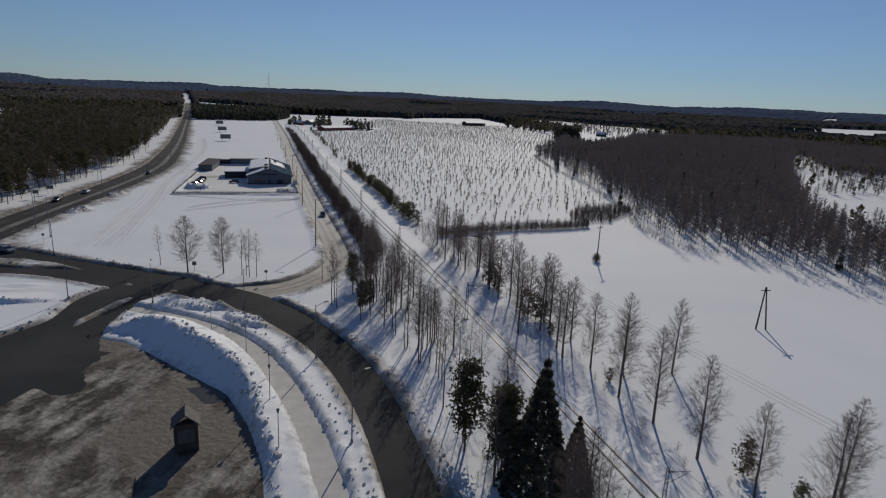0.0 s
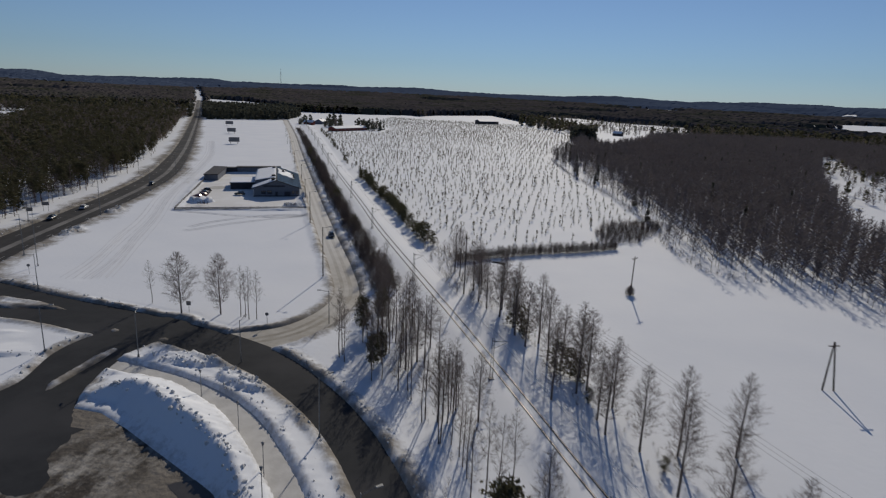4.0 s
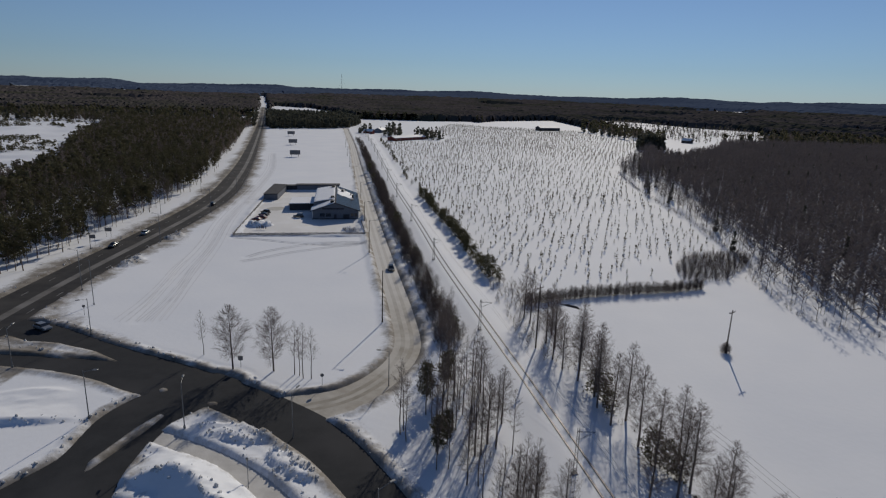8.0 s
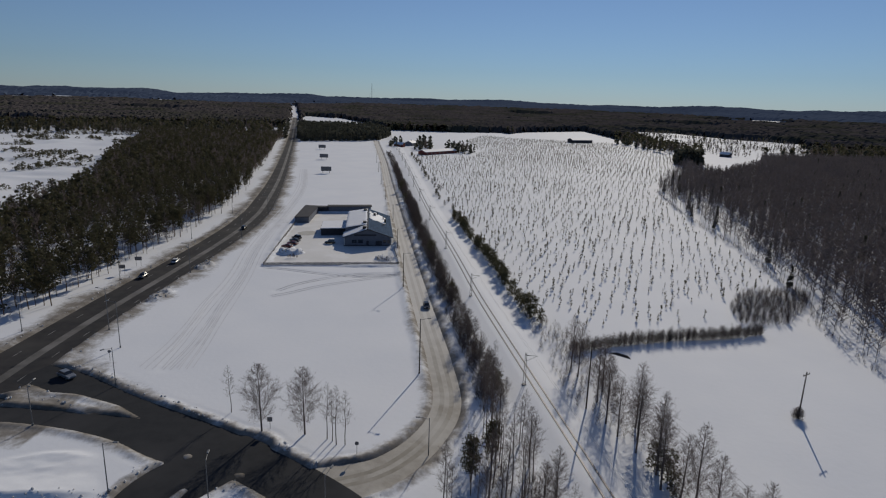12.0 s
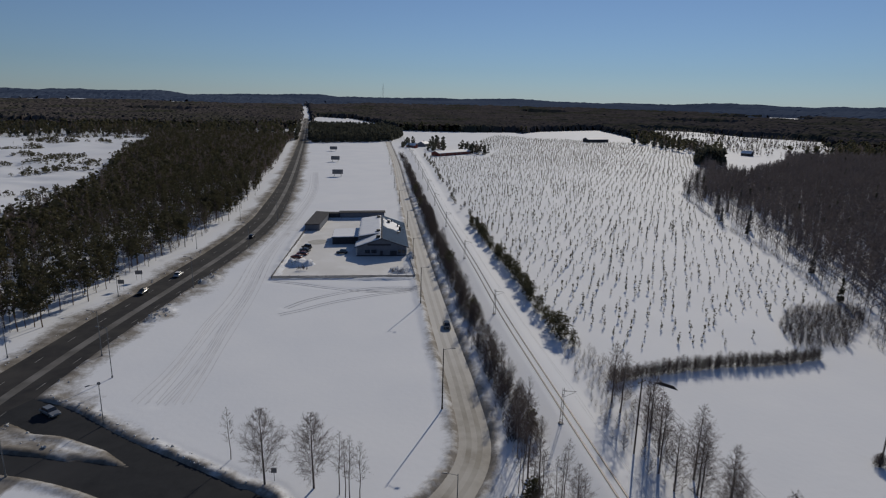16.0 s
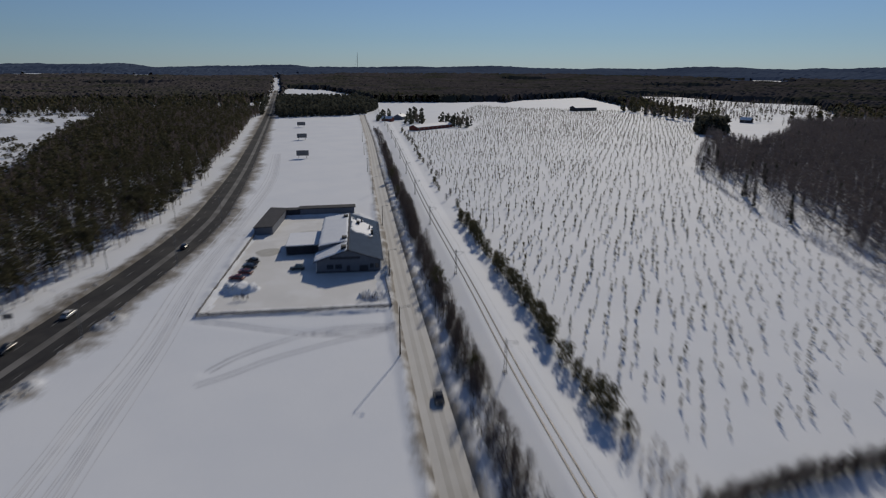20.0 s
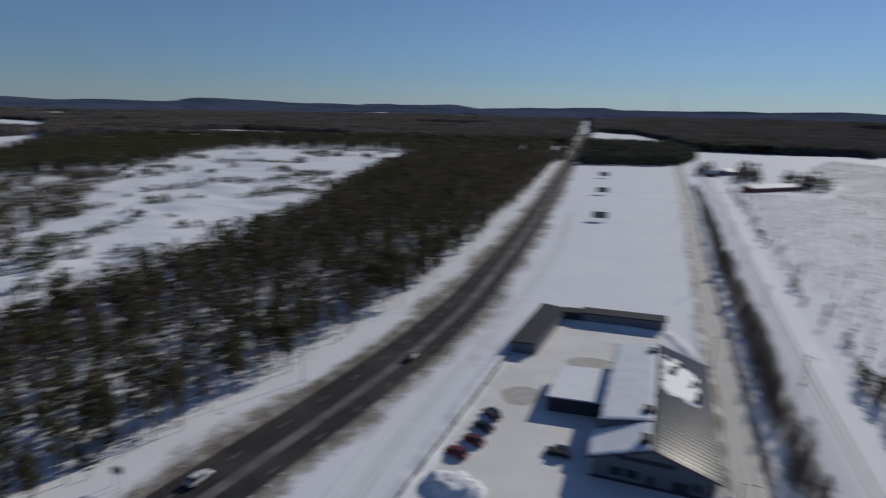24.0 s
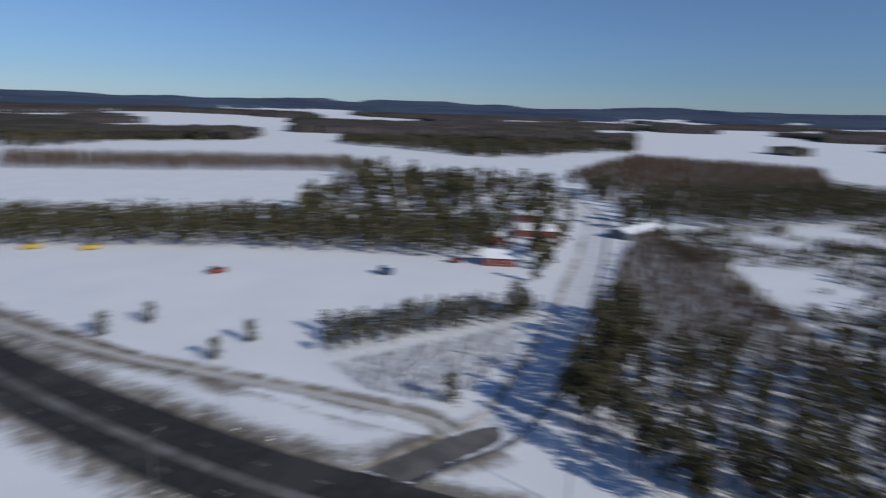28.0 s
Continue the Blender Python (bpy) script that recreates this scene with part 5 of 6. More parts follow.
def block(name, pts, h, wall_mat, label, roof_mat=M_WALL_DARK, snow=None):
    ob = empty(name, pose(0, 0, 0), label, "building")
    c = np.mean(np.array(pts), axis=0)
    big = [tuple(c + (np.array(p) - c) * 1.05) for p in pts]
    part("wall", prism(pts, -0.3, h), wall_mat, ob)
    part("roof", prism(big, h, h + 0.35), roof_mat, ob)
    if snow:
        part("roof_snow", prism([tuple(c + (np.array(p) - c) * 1.02) for p in pts], h + 0.35, h + 0.35 + snow), M_SNOW, ob)
    return ob


block("entrance_annex", [(10.8, 51.1), (22.0, 53.4), (20.0, 69.8), (9.1, 66.6)], 2.7, M_WALL_DARK, "low flat-roofed dark annex under thick snow", snow=0.3)
block("store_shed", [(4.8, 105.2), (26.5, 109.0), (25.8, 114.0), (4.1, 110.2)], 2.9, M_WALL, "long low grey store with dark roof")
block("store_wing", [(-6.0, 75.5), (0.2, 77), (-0.8, 106), (-7.6, 107)], 2.9, M_WALL, "low side store with dark roof edges")
block("store_link", [(-0.6, 104.6), (4.6, 105.4), (4.2, 109.6), (-1.0, 108.8)], 2.5, M_WALL_DARK, "dark open shed between the two stores")


def slush_patch(x, y, rx, ry, turn):
    ang = np.arange(36) * math.tau / 36
    r = 0.8 + 0.4 * fractal(np.cos(ang) * 2 + x, np.sin(ang) * 2 + y, 9, 2)
    bm = bmesh.new()
    bm.faces.new([bm.verts.new((math.cos(a) * rx * k, math.sin(a) * ry * k, 0.062)) for a, k in zip(ang, r)])
    ob = part("sand_patch", bm, M_SLUSH)
    ob.matrix_world = pose(x, y, 0, 0, 0, turn)
    tagged(ob, "grey patch of sanded slush on the ploughed lot", "slush", kind="structure")


slush_patch(4.2, 54.8, 4.0, 4.6, 0)
slush_patch(14.2, 77.4, 6.0, 4.6, 20)


# ---------------------------------------------------------------- single trees
def height_at(x, y):
    return float(surface([[x, y]])[0])


BIRCHES = [tree_kind("birch", branchy(10, 2.3, 76, rr(i + 200), 2, 0.16, 0.0066, 1.1, 17), stem(9.9, 0.135, rr(i + 210), 0.012, 5, 6), M_TWIG, M_BARK_BIRCH) for i in range(5)]
OVAL = [tree_kind("birch", branchy(10, 3.1, 84, rr(i + 400), 2, 0.14, 0.0066, 0.9, 24), stem(9.9, 0.13, rr(i + 410), 0.01, 5, 6), M_TWIG, M_BARK_BIRCH) for i in range(2)]
SLIM = [tree_kind("birch", branchy(10, 1.7, 30, rr(i + 220), 2, 0.32, 0.0066, 1.2, 11), stem(9.9, 0.08, rr(i + 230), 0.02, 5, 5), M_TWIG, M_BARK_BIRCH) for i in range(5)]
BUSHY = [tree_kind("alder", branchy(10, 3.6, 56, rr(i + 240), 2, 0.02, 0.012, 1.3, 13), stem(9, 0.10, rr(i + 250), 0.04, 4, 5), M_ALDER, M_BARK_BIRCH) for i in range(3)]
EDGEPINE = [tree_kind("pine", pine_crown(10, rr(i + 265), 520, 0.42, 0.14, 0.30, 20, 0.7), stem(9.7, 0.13, rr(i + 275), 0.02, 4, 6), M_NEEDLE, M_BARK_PINE) for i in range(4)]
TALLPINE = [tree_kind("pine", pine_crown(10, rr(i + 260), 1700, 0.26, 0.15, 0.25, 34, 0.6), stem(9.7, 0.14, rr(i + 270), 0.02, 4, 6), M_NEEDLE, M_BARK_PINE) for i in range(3)]
LOWPINE = [tree_kind("young_pine", pine_crown(10, rr(i + 280), 460, 0.08, 0.25, 0.5, 18, 0.55), stem(9.5, 0.2, rr(i + 290), 0.02, 2, 5), M_NEEDLE, M_BARK_PINE) for i in range(3)]
TALLSPRUCE = [tree_kind("spruce", spruce_crown(10, rr(i + 300), 2400, 0.04, 0.30, 0.26), stem(9.8, 0.14, rr(i + 310), 0.01, 3, 6), M_SPRUCE, M_BARK_PINE) for i in range(2)]
tr = random.Random(5)


def grow(kinds, x, y, h, label, category, group):
    plant(kinds[tr.randrange(len(kinds))], x, y, height_at(x, y) - 0.15, h, tr.uniform(0, 360), label, category, group, tr.uniform(-1.5, 1.5))


for x, y, h in ((29.8, -108.3, 13.3), (37.6, -108.9, 13.2)):
    grow(OVAL, x, y, h, "leafless birch with a full oval crown on snow", "tree", "birches by the street")
grow(SLIM, 22.2, -101.8, 9.8, "small slender leafless birch on the snowy field", "tree", "birches by the street")
for x, y, h in ((41.8, -110.3, 11.0), (43.7, -111.9, 11.4), (45.2, -112.0, 10.6), (42.8, -110.9, 10.2)):
    grow(SLIM, x, y, h, "slender leafless birch in a close clump", "tree", "birches by the street")

# grove between the street and the railway
GROVE = [(62, -131), (63, -133), (69, -140), (71.4, -143.7), (73.2, -147), (74.1, -153.6), (66.3, -125), (72.4, -125), (70.1, -109), (72.5, -135.7), (76.4, -153.7), (78, -162.4),
         (62.5, -130), (74.7, -152.8), (75.7, -159.3), (77.2, -173.5), (78.2, -182), (79.8, -191), (69.8, -123.1), (73.3, -136.7), (78.8, -150.6)]
for i in range(84):
    u = tr.random()
    y = -205 + 112 * u
    edge = float(np.interp(-y, [96, 118, 130, 141, 152, 166, 181, 205], [70, 68.5, 63.5, 67.5, 72.5, 77.5, 79, 83]))
    rail_x = float(np.interp(y, RAIL[:, 1], RAIL[:, 0]))
    x = tr.uniform(edge, max(edge + 1, rail_x - 8.5))
    if -162 < y < -100 or tr.random() < 0.5:
        GROVE.append((x, y))
for x, y in GROVE:
    if road_sdf(np.array([[x, y]], float))[0] > 1.5:
        grow(SLIM if tr.random() < 0.8 else BIRCHES, x, y, tr.uniform(9.5, 13.5), "slim leafless birch in the snowy grove by the railway", "tree", "birches in the grove")
for x, y, h in ((66.4, -121.5, 8), (70.3, -115.7, 7.5), (67.7, -136.5, 6.5), (69.3, -134, 6), (78, -184, 11.5), (81, -189.4, 11), (82.3, -187, 9.5)):
    grow(TALLPINE, x, y, h, "dark pine standing among bare birches", "tree", "pines in the grove")
grow(TALLSPRUCE, 84.2, -191.5, 14.8, "tall dark spruce beside the railway", "tree", "spruces by the railway")
grow(TALLSPRUCE, 88.0, -193.0, 9.0, "dark spruce beside the railway", "tree", "spruces by the railway")

# row on the far side of the railway
for x, y in ((99.8, -159.1), (102.8, -163.6), (103.1, -173), (104.6, -180.2), (105.8, -188.5), (107.9, -196.1), (110.5, -203), (118, -197), (95.1, -149.2), (100.1, -146.9), (92.4, -83.1), (93.3, -102.6),
             (95.9, -112.2), (98.7, -115.2), (99.2, -134.7), (100.3, -138.8), (102.2, -146.1), (100.2, -155.2), (107.6, -165), (115.6, -166), (93.8, -94.3), (94.2, -107.1), (97.2, -118.6), (97, -128.3),
             (103.7, -138.8), (121, -210), (113, -214), (96.5, -122.5), (91.8, -79), (95, -97.5), (100, -127), (104, -152), (98.5, -104), (97.5, -108), (96, -90)):
    grow(BIRCHES, x, y, tr.uniform(11.5, 14.5), "tall leafless birch along the railway, shadow on snow", "tree", "birches along the railway")
for x, y, h in ((97.5, -117, 6.5), (98.5, -120, 7), (99.5, -139, 7.5), (101, -141.5, 7), (102, -143, 6), (109.5, -192, 6), (98, -124, 5.5), (111, -199, 5), (104, -168, 3), (101, -150, 3.5)):
    grow(LOWPINE, x, y, h * 0.75, "bushy dark young pine between the birches", "tree", "young pines by the railway")

# low pines along the planted field
for i in range(58):
    y = -50 + 145 * i / 57 + tr.uniform(-0.6, 0.6)
    x = float(np.interp(y, RAIL[:, 1], RAIL[:, 0])) + 12.0 + tr.uniform(-1.2, 1.2)
    if tr.random() < 0.92:
        grow(LOWPINE, x, y, tr.uniform(3.2, 5.8), "dense young pine in the hedge row beside the railway", "tree", "pine hedge along the field")
for i in range(46):
    y = 95 + 360 * i / 45 + tr.uniform(-3, 3)
    x = float(np.interp(y, RAIL[:, 1], RAIL[:, 0])) + 13 + tr.uniform(-2.5, 2.5)
    grow(LOWPINE if tr.random() < 0.7 else BUSHY, x, y, tr.uniform(2.0, 4.6), "young pine or sapling at the field's edge", "tree", "pine hedge along the field")
# alders between the minor road and the railway
for i in range(56):
    y = -36 + 170 * i / 55 + tr.uniform(-1, 1)
    x = float(np.interp(y, MINOR[:, 1], MINOR[:, 0])) + tr.uniform(7.5, 10.5)
    grow(BUSHY, x, y, tr.uniform(4.0, 6.8), "dense dark alder between road and railway", "tree", "alders between road and railway")
for i in range(140):
    y = -92 + 420 * (i / 139) ** 1.15
    a = float(np.interp(y, MINOR[::-1, 1][::-1], MINOR[::-1, 0][::-1])) if y > -90 else 65
    x = a + tr.uniform(6.5, 11.0)
    if -48 < y < -28 and tr.random() < 0.5:
        continue
    grow(BUSHY if tr.random() < 0.94 else LOWPINE, x, y, tr.uniform(4.0, 7.6), "bushy leafless alder between road and railway", "tree", "alders between road and railway")

hedge_y = lambda x: float(np.interp(x, [95, 108, 122, 138, 150], [-69, -64.5, -60.5, -57.8, -54]))
scatter("field_hedge", SHRUBS, np.array([(x, hedge_y(x) + tr.uniform(-1.2, 1.2), 0.2, tr.uniform(1.9, 4.0), tr.uniform(0, 6)) for x in np.linspace(94, 149, 400)]), "dense brown leafless sapling hedge at the field's edge", "hedge", ALDER_MATS)
scatter("corner_thicket", SHRUBS, fill([(147, -49), (149, -35), (161, -19), (180, -14), (183, -21), (173, -34), (161, -47)], 1.25, 2.0, 3.6), "reddish-brown thicket on snow", "scrub", ALDER_MATS)
scatter("lineside_brush", SHRUBS, np.concatenate([fill([(88, -95), (86, -50), (90, -48), (97, -62), (99, -110), (94, -110)], 2.0, 1.2, 3.2), fill([(97, -110), (100, -210), (109, -210), (104, -140), (100, -110)], 3.4, 0.8, 2.4), fill([(66, -98), (70, -98), (79, -160), (82, -205), (79, -205), (72, -150)], 3.2, 0.7, 2.0)]), "low leafless brush along the railway", "scrub", FOREST_MATS)
strip = []
for k in range(1500):
    y = -95 + 560 * tr.random() ** 1.3
    a = float(np.interp(y, MINOR[:, 1][8:], MINOR[:, 0][8:]))
    strip.append((a + tr.triangular(5.0, 12.5, 8.5), y, 0.2, tr.uniform(1.2, 4.4), tr.uniform(0, 6.3)))
scatter("roadside_thicket", SHRUBS, np.array(strip), "dark reddish-brown thicket between minor road and railway", "scrub", ALDER_MATS)
scatter("young_pine_strip", PINES, fill([(-74, -125), (-90, -137), (-128, -100), (-130, -84), (-118, -86), (-92, -112)], 2.3, 4.0, 7.0, keep=keep_out), "strip of young green pines at the field's edge", "forest", FOREST_MATS)
scatter("south_brush", SHRUBS, fill([(-58, -104), (-72, -122), (-112, -90), (-100, -84), (-70, -90)], 1.6, 1.2, 3.0, keep=keep_out), "grey-brown leafless brush on snow", "scrub", FOREST_MATS)
for x, y, h in ((-64.4, -184, 6.4), (-75.8, -180, 6.0), (-64, -149, 5.6), (-75.9, -148, 6.0), (-66, -92, 6.5), (-124, -90, 8), (-128, -93, 9)):
    grow(LOWPINE, x, y, h, "small round pine alone on the snowy field", "tree", "field pines")
for i in range(48):
    x = -44 - tr.random() * 14
    y = -66 + 270 * tr.random()
    x = x - max(0, y - 90) * 0.16
    if road_sdf(np.array([[x, y]], float))[0] > 3.5:
        grow(EDGEPINE, x, y, tr.uniform(8, 12.5), "tall pine at the forest's edge by the main road", "tree", "pines at the forest edge")


# ---------------------------------------------------------------- poles, lamps, wires
def street_lamp(x, y, h, turn, wood=False):
    ob = empty("street_lamp", pose(x, y, height_at(x, y) - 0.1, 0, 0, turn), "tall grey street lamp with a single arm" if not wood else "tall wooden pole with a lamp arm", "street lamp", "street lamps")
    m = M_WOODPOLE if wood else M_GALV
    part("post", tube((0, 0, 0), (0, 0, h), 0.15 if wood else 0.10, 0.09 if wood else 0.06, 8), m, ob)
    part("arm", tube((0, 0, h - 0.25), (1.7, 0, h + 0.15), 0.04, 0.035, 6), M_GALV, ob)
    head = box(1.5, 2.3, -0.16, 0.16, h + 0.06, h + 0.22, 0.04)
    part("lamp_head", head, M_GALV, ob)
    part("base", tube((0, 0, -0.3), (0, 0, 0.5), 0.2, 0.18, 8), M_GALV if not wood else M_WOODPOLE, ob)
    return ob


for x, y, h, turn in ((64.7, -181, 9.2, 20), (59.7, -156.5, 9, 35), (45.3, -131.3, 8.5, 70), (28.2, -129.6, 8, 100), (12.1, -126.4, 8.5, 0), (-4.7, -91.6, 8.3, 235), (59.7, -114, 7.6, 180), (-10.8, -108.1, 8, 90),
                      (-39.4, -21.3, 10, 0), (-40, 37.7, 10, 0), (-20.6, 41.5, 10, 180), (-41.4, -64.8, 10, 0), (-20.9, -12, 10, 180), (-21.2, -62.6, 11, 180), (-13, -73.3, 11.5, 180), (-42, 95, 10, 0), (-24, 95, 10, 180), (-44, -130, 10, 10), (-22, -125, 9, 180), (-52, -190, 10, 0)):
    street_lamp(x, y, h, turn)
street_lamp(57.3, -83.6, 12.8, 0, True)
street_lamp(50.5, -22.0, 11, 0, True)
for y, x in ((28, 45.5), (90, 39.5), (150, 31), (215, 22.5), (285, 14), (360, 5.5)):
    street_lamp(x, y, 8, 0, True)


def path_lamp(x, y):
    ob = empty("path_lamp", pose(x, y, height_at(x, y) - 0.1), "short path lamp on a thin grey post", "street lamp", "path lamps")
    part("post", tube((0, 0, 0), (0, 0, 4.6), 0.06, 0.045, 6), M_GALV, ob)
    part("lamp_head", tube((0, 0, 4.5), (0, 0, 4.95), 0.10, 0.2, 8), M_GALV, ob)
    part("cap", tube((0, 0, 4.95), (0, 0, 5.05), 0.22, 0.1, 8), M_GALV, ob)


for x, y in ((56.3, -182.5), (53.4, -164.5), (49.0, -155.5), (41.5, -143.5), (54.2, -171.5)):
    path_lamp(x, y)


def mast():
    """Catenary mast: ladder-like steel mast with a cantilever towards the track."""
    ob = empty("catenary_mast", pose(0, 0, -50), "ladder-like steel railway mast with cantilever arm", "railway mast", "railway masts")
    for s in (-1, 1):
        part("upright", tube((s * 0.28, 0, 0), (s * 0.14, 0, 7.5), 0.06, 0.05, 4), M_MAST, ob)
    for i in range(11):
        z = 0.5 + i * 0.64
        w = 0.28 - 0.14 * z / 7.5
        part("rung", tube((-w, 0, z), (w, 0, z + 0.3 * (-1) ** i), 0.035, 0.035, 4), M_MAST, ob)
    part("cantilever", tube((0, 0, 6.9), (2.6, 0, 6.6), 0.045, 0.04, 5), M_MAST, ob)
    part("stay", tube((0, 0, 5.6), (2.4, 0, 6.5), 0.035, 0.03, 5), M_MAST, ob)
    part("insulator", tube((0.2, 0, 6.88), (0.65, 0, 6.82), 0.09, 0.09, 6), M_BOARD, ob)
    part("foundation", box(-0.45, 0.45, -0.4, 0.4, -0.5, 0.35, 0.05), M_BOARD, ob)
    return ob


def along_rail(y, off):
    x = float(np.interp(y, RAIL[:, 1], RAIL[:, 0]))
    slope = float(np.interp(y + 5, RAIL[:, 1], RAIL[:, 0]) - np.interp(y - 5, RAIL[:, 1], RAIL[:, 0])) / 10
    a = math.atan2(-slope, 1)
    return x + off * math.cos(a), y + off * math.sin(a), math.degrees(a)


first = mast()
MASTS = [-258, -200.5, -142, -88.5, -30, 30, 88, 146, 204, 262, 320, 380, 440, 500, 560]
for i, y in enumerate(MASTS):
    x, yy, a = along_rail(y, -2.4)
    m = pose(x, yy, 0.85, 0, 0, a)
    if i == 0:
        first.matrix_world = m
    else:
        copy_thing(first, m)


def wire(pts, sag, r, parent=None, name="wire", label=""):
    """One connected thin tube swept along a sagging line."""
    line = [np.array(pts[0], float)]
    for a, b in zip(pts[:-1], pts[1:]):
        a, b = np.array(a, float), np.array(b, float)
        for k in range(1, 7):
            t = k / 6
            line.append(a + (b - a) * t - np.array([0, 0, sag * 4 * t * (1 - t)]))
    line = np.array(line)
    d = np.gradient(line[:, :2], axis=0)
    d /= np.linalg.norm(d, axis=1)[:, None]
    sideways = np.column_stack([d[:, 1], -d[:, 0], np.zeros(len(d))])
    rings = np.stack([line + sideways * r * c + np.array([0, 0, r * z]) for c, z in ((1, -0.5), (-1, -0.5), (0, 1))], 1)
    n = len(line)
    i = np.arange(n - 1) * 3
    F = np.concatenate([np.stack([i + j, i + (j + 1) % 3, i + 3 + (j + 1) % 3, i + 3 + j], 1) for j in range(3)])
    return piece(name, tri_mesh(name, rings.reshape(-1, 3), F, [M_WIRE]), parent, label)


cat = empty("catenary_wires", pose(0, 0, 0), "thin overhead railway wires between the masts", "wires")
tops = [along_rail(y, 0.0) for y in MASTS]
wire([(x, y, 6.4) for x, y, _ in tops], 0.0, 0.010, cat, "contact_wire")
wire([(x, y, 7.3) for x, y, _ in tops], 0.5, 0.010, cat, "messenger_wire")


def power_pole(x, y, h, turn):
    ob = empty("power_pole", pose(x, y, height_at(x, y) - 0.2, 0, 0, turn), "dark wooden power pole with crossarm on snow", "power pole", "power poles")
    part("post", tube((0, 0, -0.5), (0, 0, h), 0.17, 0.11, 8), M_WOODPOLE, ob)
    part("crossarm", box(-1.1, 1.1, -0.06, 0.06, h - 0.7, h - 0.55), M_WOODPOLE, ob)
    for s in (-1, 0, 1):
        part("insulator", tube((s, 0, h - 0.55), (s, 0, h - 0.3), 0.06, 0.05, 6), M_BOARD, ob)
    return ob


power_pole(132.2, -99.4, 10.2, 30)
power_pole(90.9, -97.0, 14.5, 40)
power_pole(118, -217, 10.6, 15)
aframe = empty("a_frame_pole", pose(144.4, -148.2, 0.2), "dark wooden A-frame power pole on open snow", "power pole")
part("leg", tube((-0.8, -0.4, -0.4), (1.2, 1.2, 8.2), 0.16, 0.12, 8), M_WOODPOLE, aframe)
part("leg", tube((1.1, -0.9, -0.4), (1.3, 1.2, 8.2), 0.16, 0.12, 8), M_WOODPOLE, aframe)
part("crossarm", box(0.2, 2.3, 1.1, 1.25, 7.4, 7.55), M_WOODPOLE, aframe)
line_wires = empty("power_line_wires", pose(0, 0, 0), "sagging power line wires", "wires")
for k in (-0.9, 0.0, 0.9):
    wire([(90.9 + k * 0.77, -97 + k * 0.64, 13.6), (104.5 + k, -150 + k * 0.3, 10.2), (118 + k, -217 + k * 0.3, 10.2)], 0.6, 0.013, line_wires, "wire")
scatter("pole_bush", SHRUBS[:1], np.array([(132.2 + 0.045 * k * math.cos(k * 2.4), -99.2 + 0.045 * k * math.sin(k * 2.4), 0.3, 2.7 - 0.035 * k, k) for k in range(26)]), "small round bush at a pole's foot", "bush", FOREST_MATS)


def radio_mast(x, y, h):
    z = float(hill_height(np.array([x]), np.array([y]))[0])
    ob = empty("radio_mast", pose(x, y, z), "tall thin radio mast on the far hills", "mast")
    part("shaft", tube((0, 0, 0), (0, 0, h), 1.4, 0.9, 6), M_GALV, ob)
    for a in (0, 120, 240):
        c, s_ = math.cos(radians(a)), math.sin(radians(a))
        part("stay", tube((c * 45, s_ * 45, 0), (0, 0, h * 0.85), 0.12, 0.12, 3), M_GALV, ob)


radio_mast(-353, 3777, 115)


def road_sign(x, y, turn, w, h, z, label, round_=False):
    ob = empty("road_sign", pose(x, y, height_at(x, y) - 0.1, 0, 0, turn), label, "road sign", "road signs")
    for s in ((-0.35, 0.35) if w > 1.2 else (0,)):
        part("post", tube((s * w, 0, 0), (s * w, 0, z + h * 0.6), 0.045, 0.045, 6), M_GALV, ob)
    if round_:
        part("plate", tube((0, -0.06, z + 0.35), (0, -0.02, z + 0.35), 0.35, 0.35, 16), M_BOARD, ob)
    else:
        part("plate", box(-w / 2, w / 2, -0.09, -0.05, z, z + h, 0.01), M_BOARD, ob)
    return ob


road_sign(-11.6, -80.5, 20, 1.0, 0.8, 2.0, "small round road sign seen from behind", True)
road_sign(-41.2, -5.1, 10, 2.2, 1.3, 2.2, "large grey road sign beside the main road")
road_sign(-41.8, -14.8, 10, 1.8, 1.3, 2.0, "large grey road sign beside the main road")
road_sign(47.6, -114.8, 0, 0.8, 0.8, 1.8, "small road sign at the junction", True)
road_sign(31.0, -107.2, 0, 0.9, 0.9, 1.6, "small dark road sign below a birch", False)


def billboard(x, y):
    ob = empty("billboard", pose(x, y, height_at(x, y) - 0.1, 0, 0, 10), "large grey billboard on two posts in the snowfield", "billboard", "billboards")
    for s in (-2.6, 2.6):
        part("post", tube((s, 0, -0.3), (s, 0, 5.2), 0.16, 0.16, 6), M_WOODPOLE, ob)
        part("brace", tube((s, 1.8, -0.2), (s, 0.1, 3.6), 0.09, 0.09, 5), M_WOODPOLE, ob)
    part("panel", box(-4.0, 4.0, -0.18, -0.06, 1.9, 5.4, 0.02), M_BOARD, ob)
    for z in (2.4, 4.9):
        part("batten", box(-4.0, 4.0, -0.05, 0.05, z, z + 0.15), M_WOODPOLE, ob)


for x, y in ((-25.3, 267.7), (-46.6, 375.8), (-68.6, 486.4)):
    billboard(x, y)


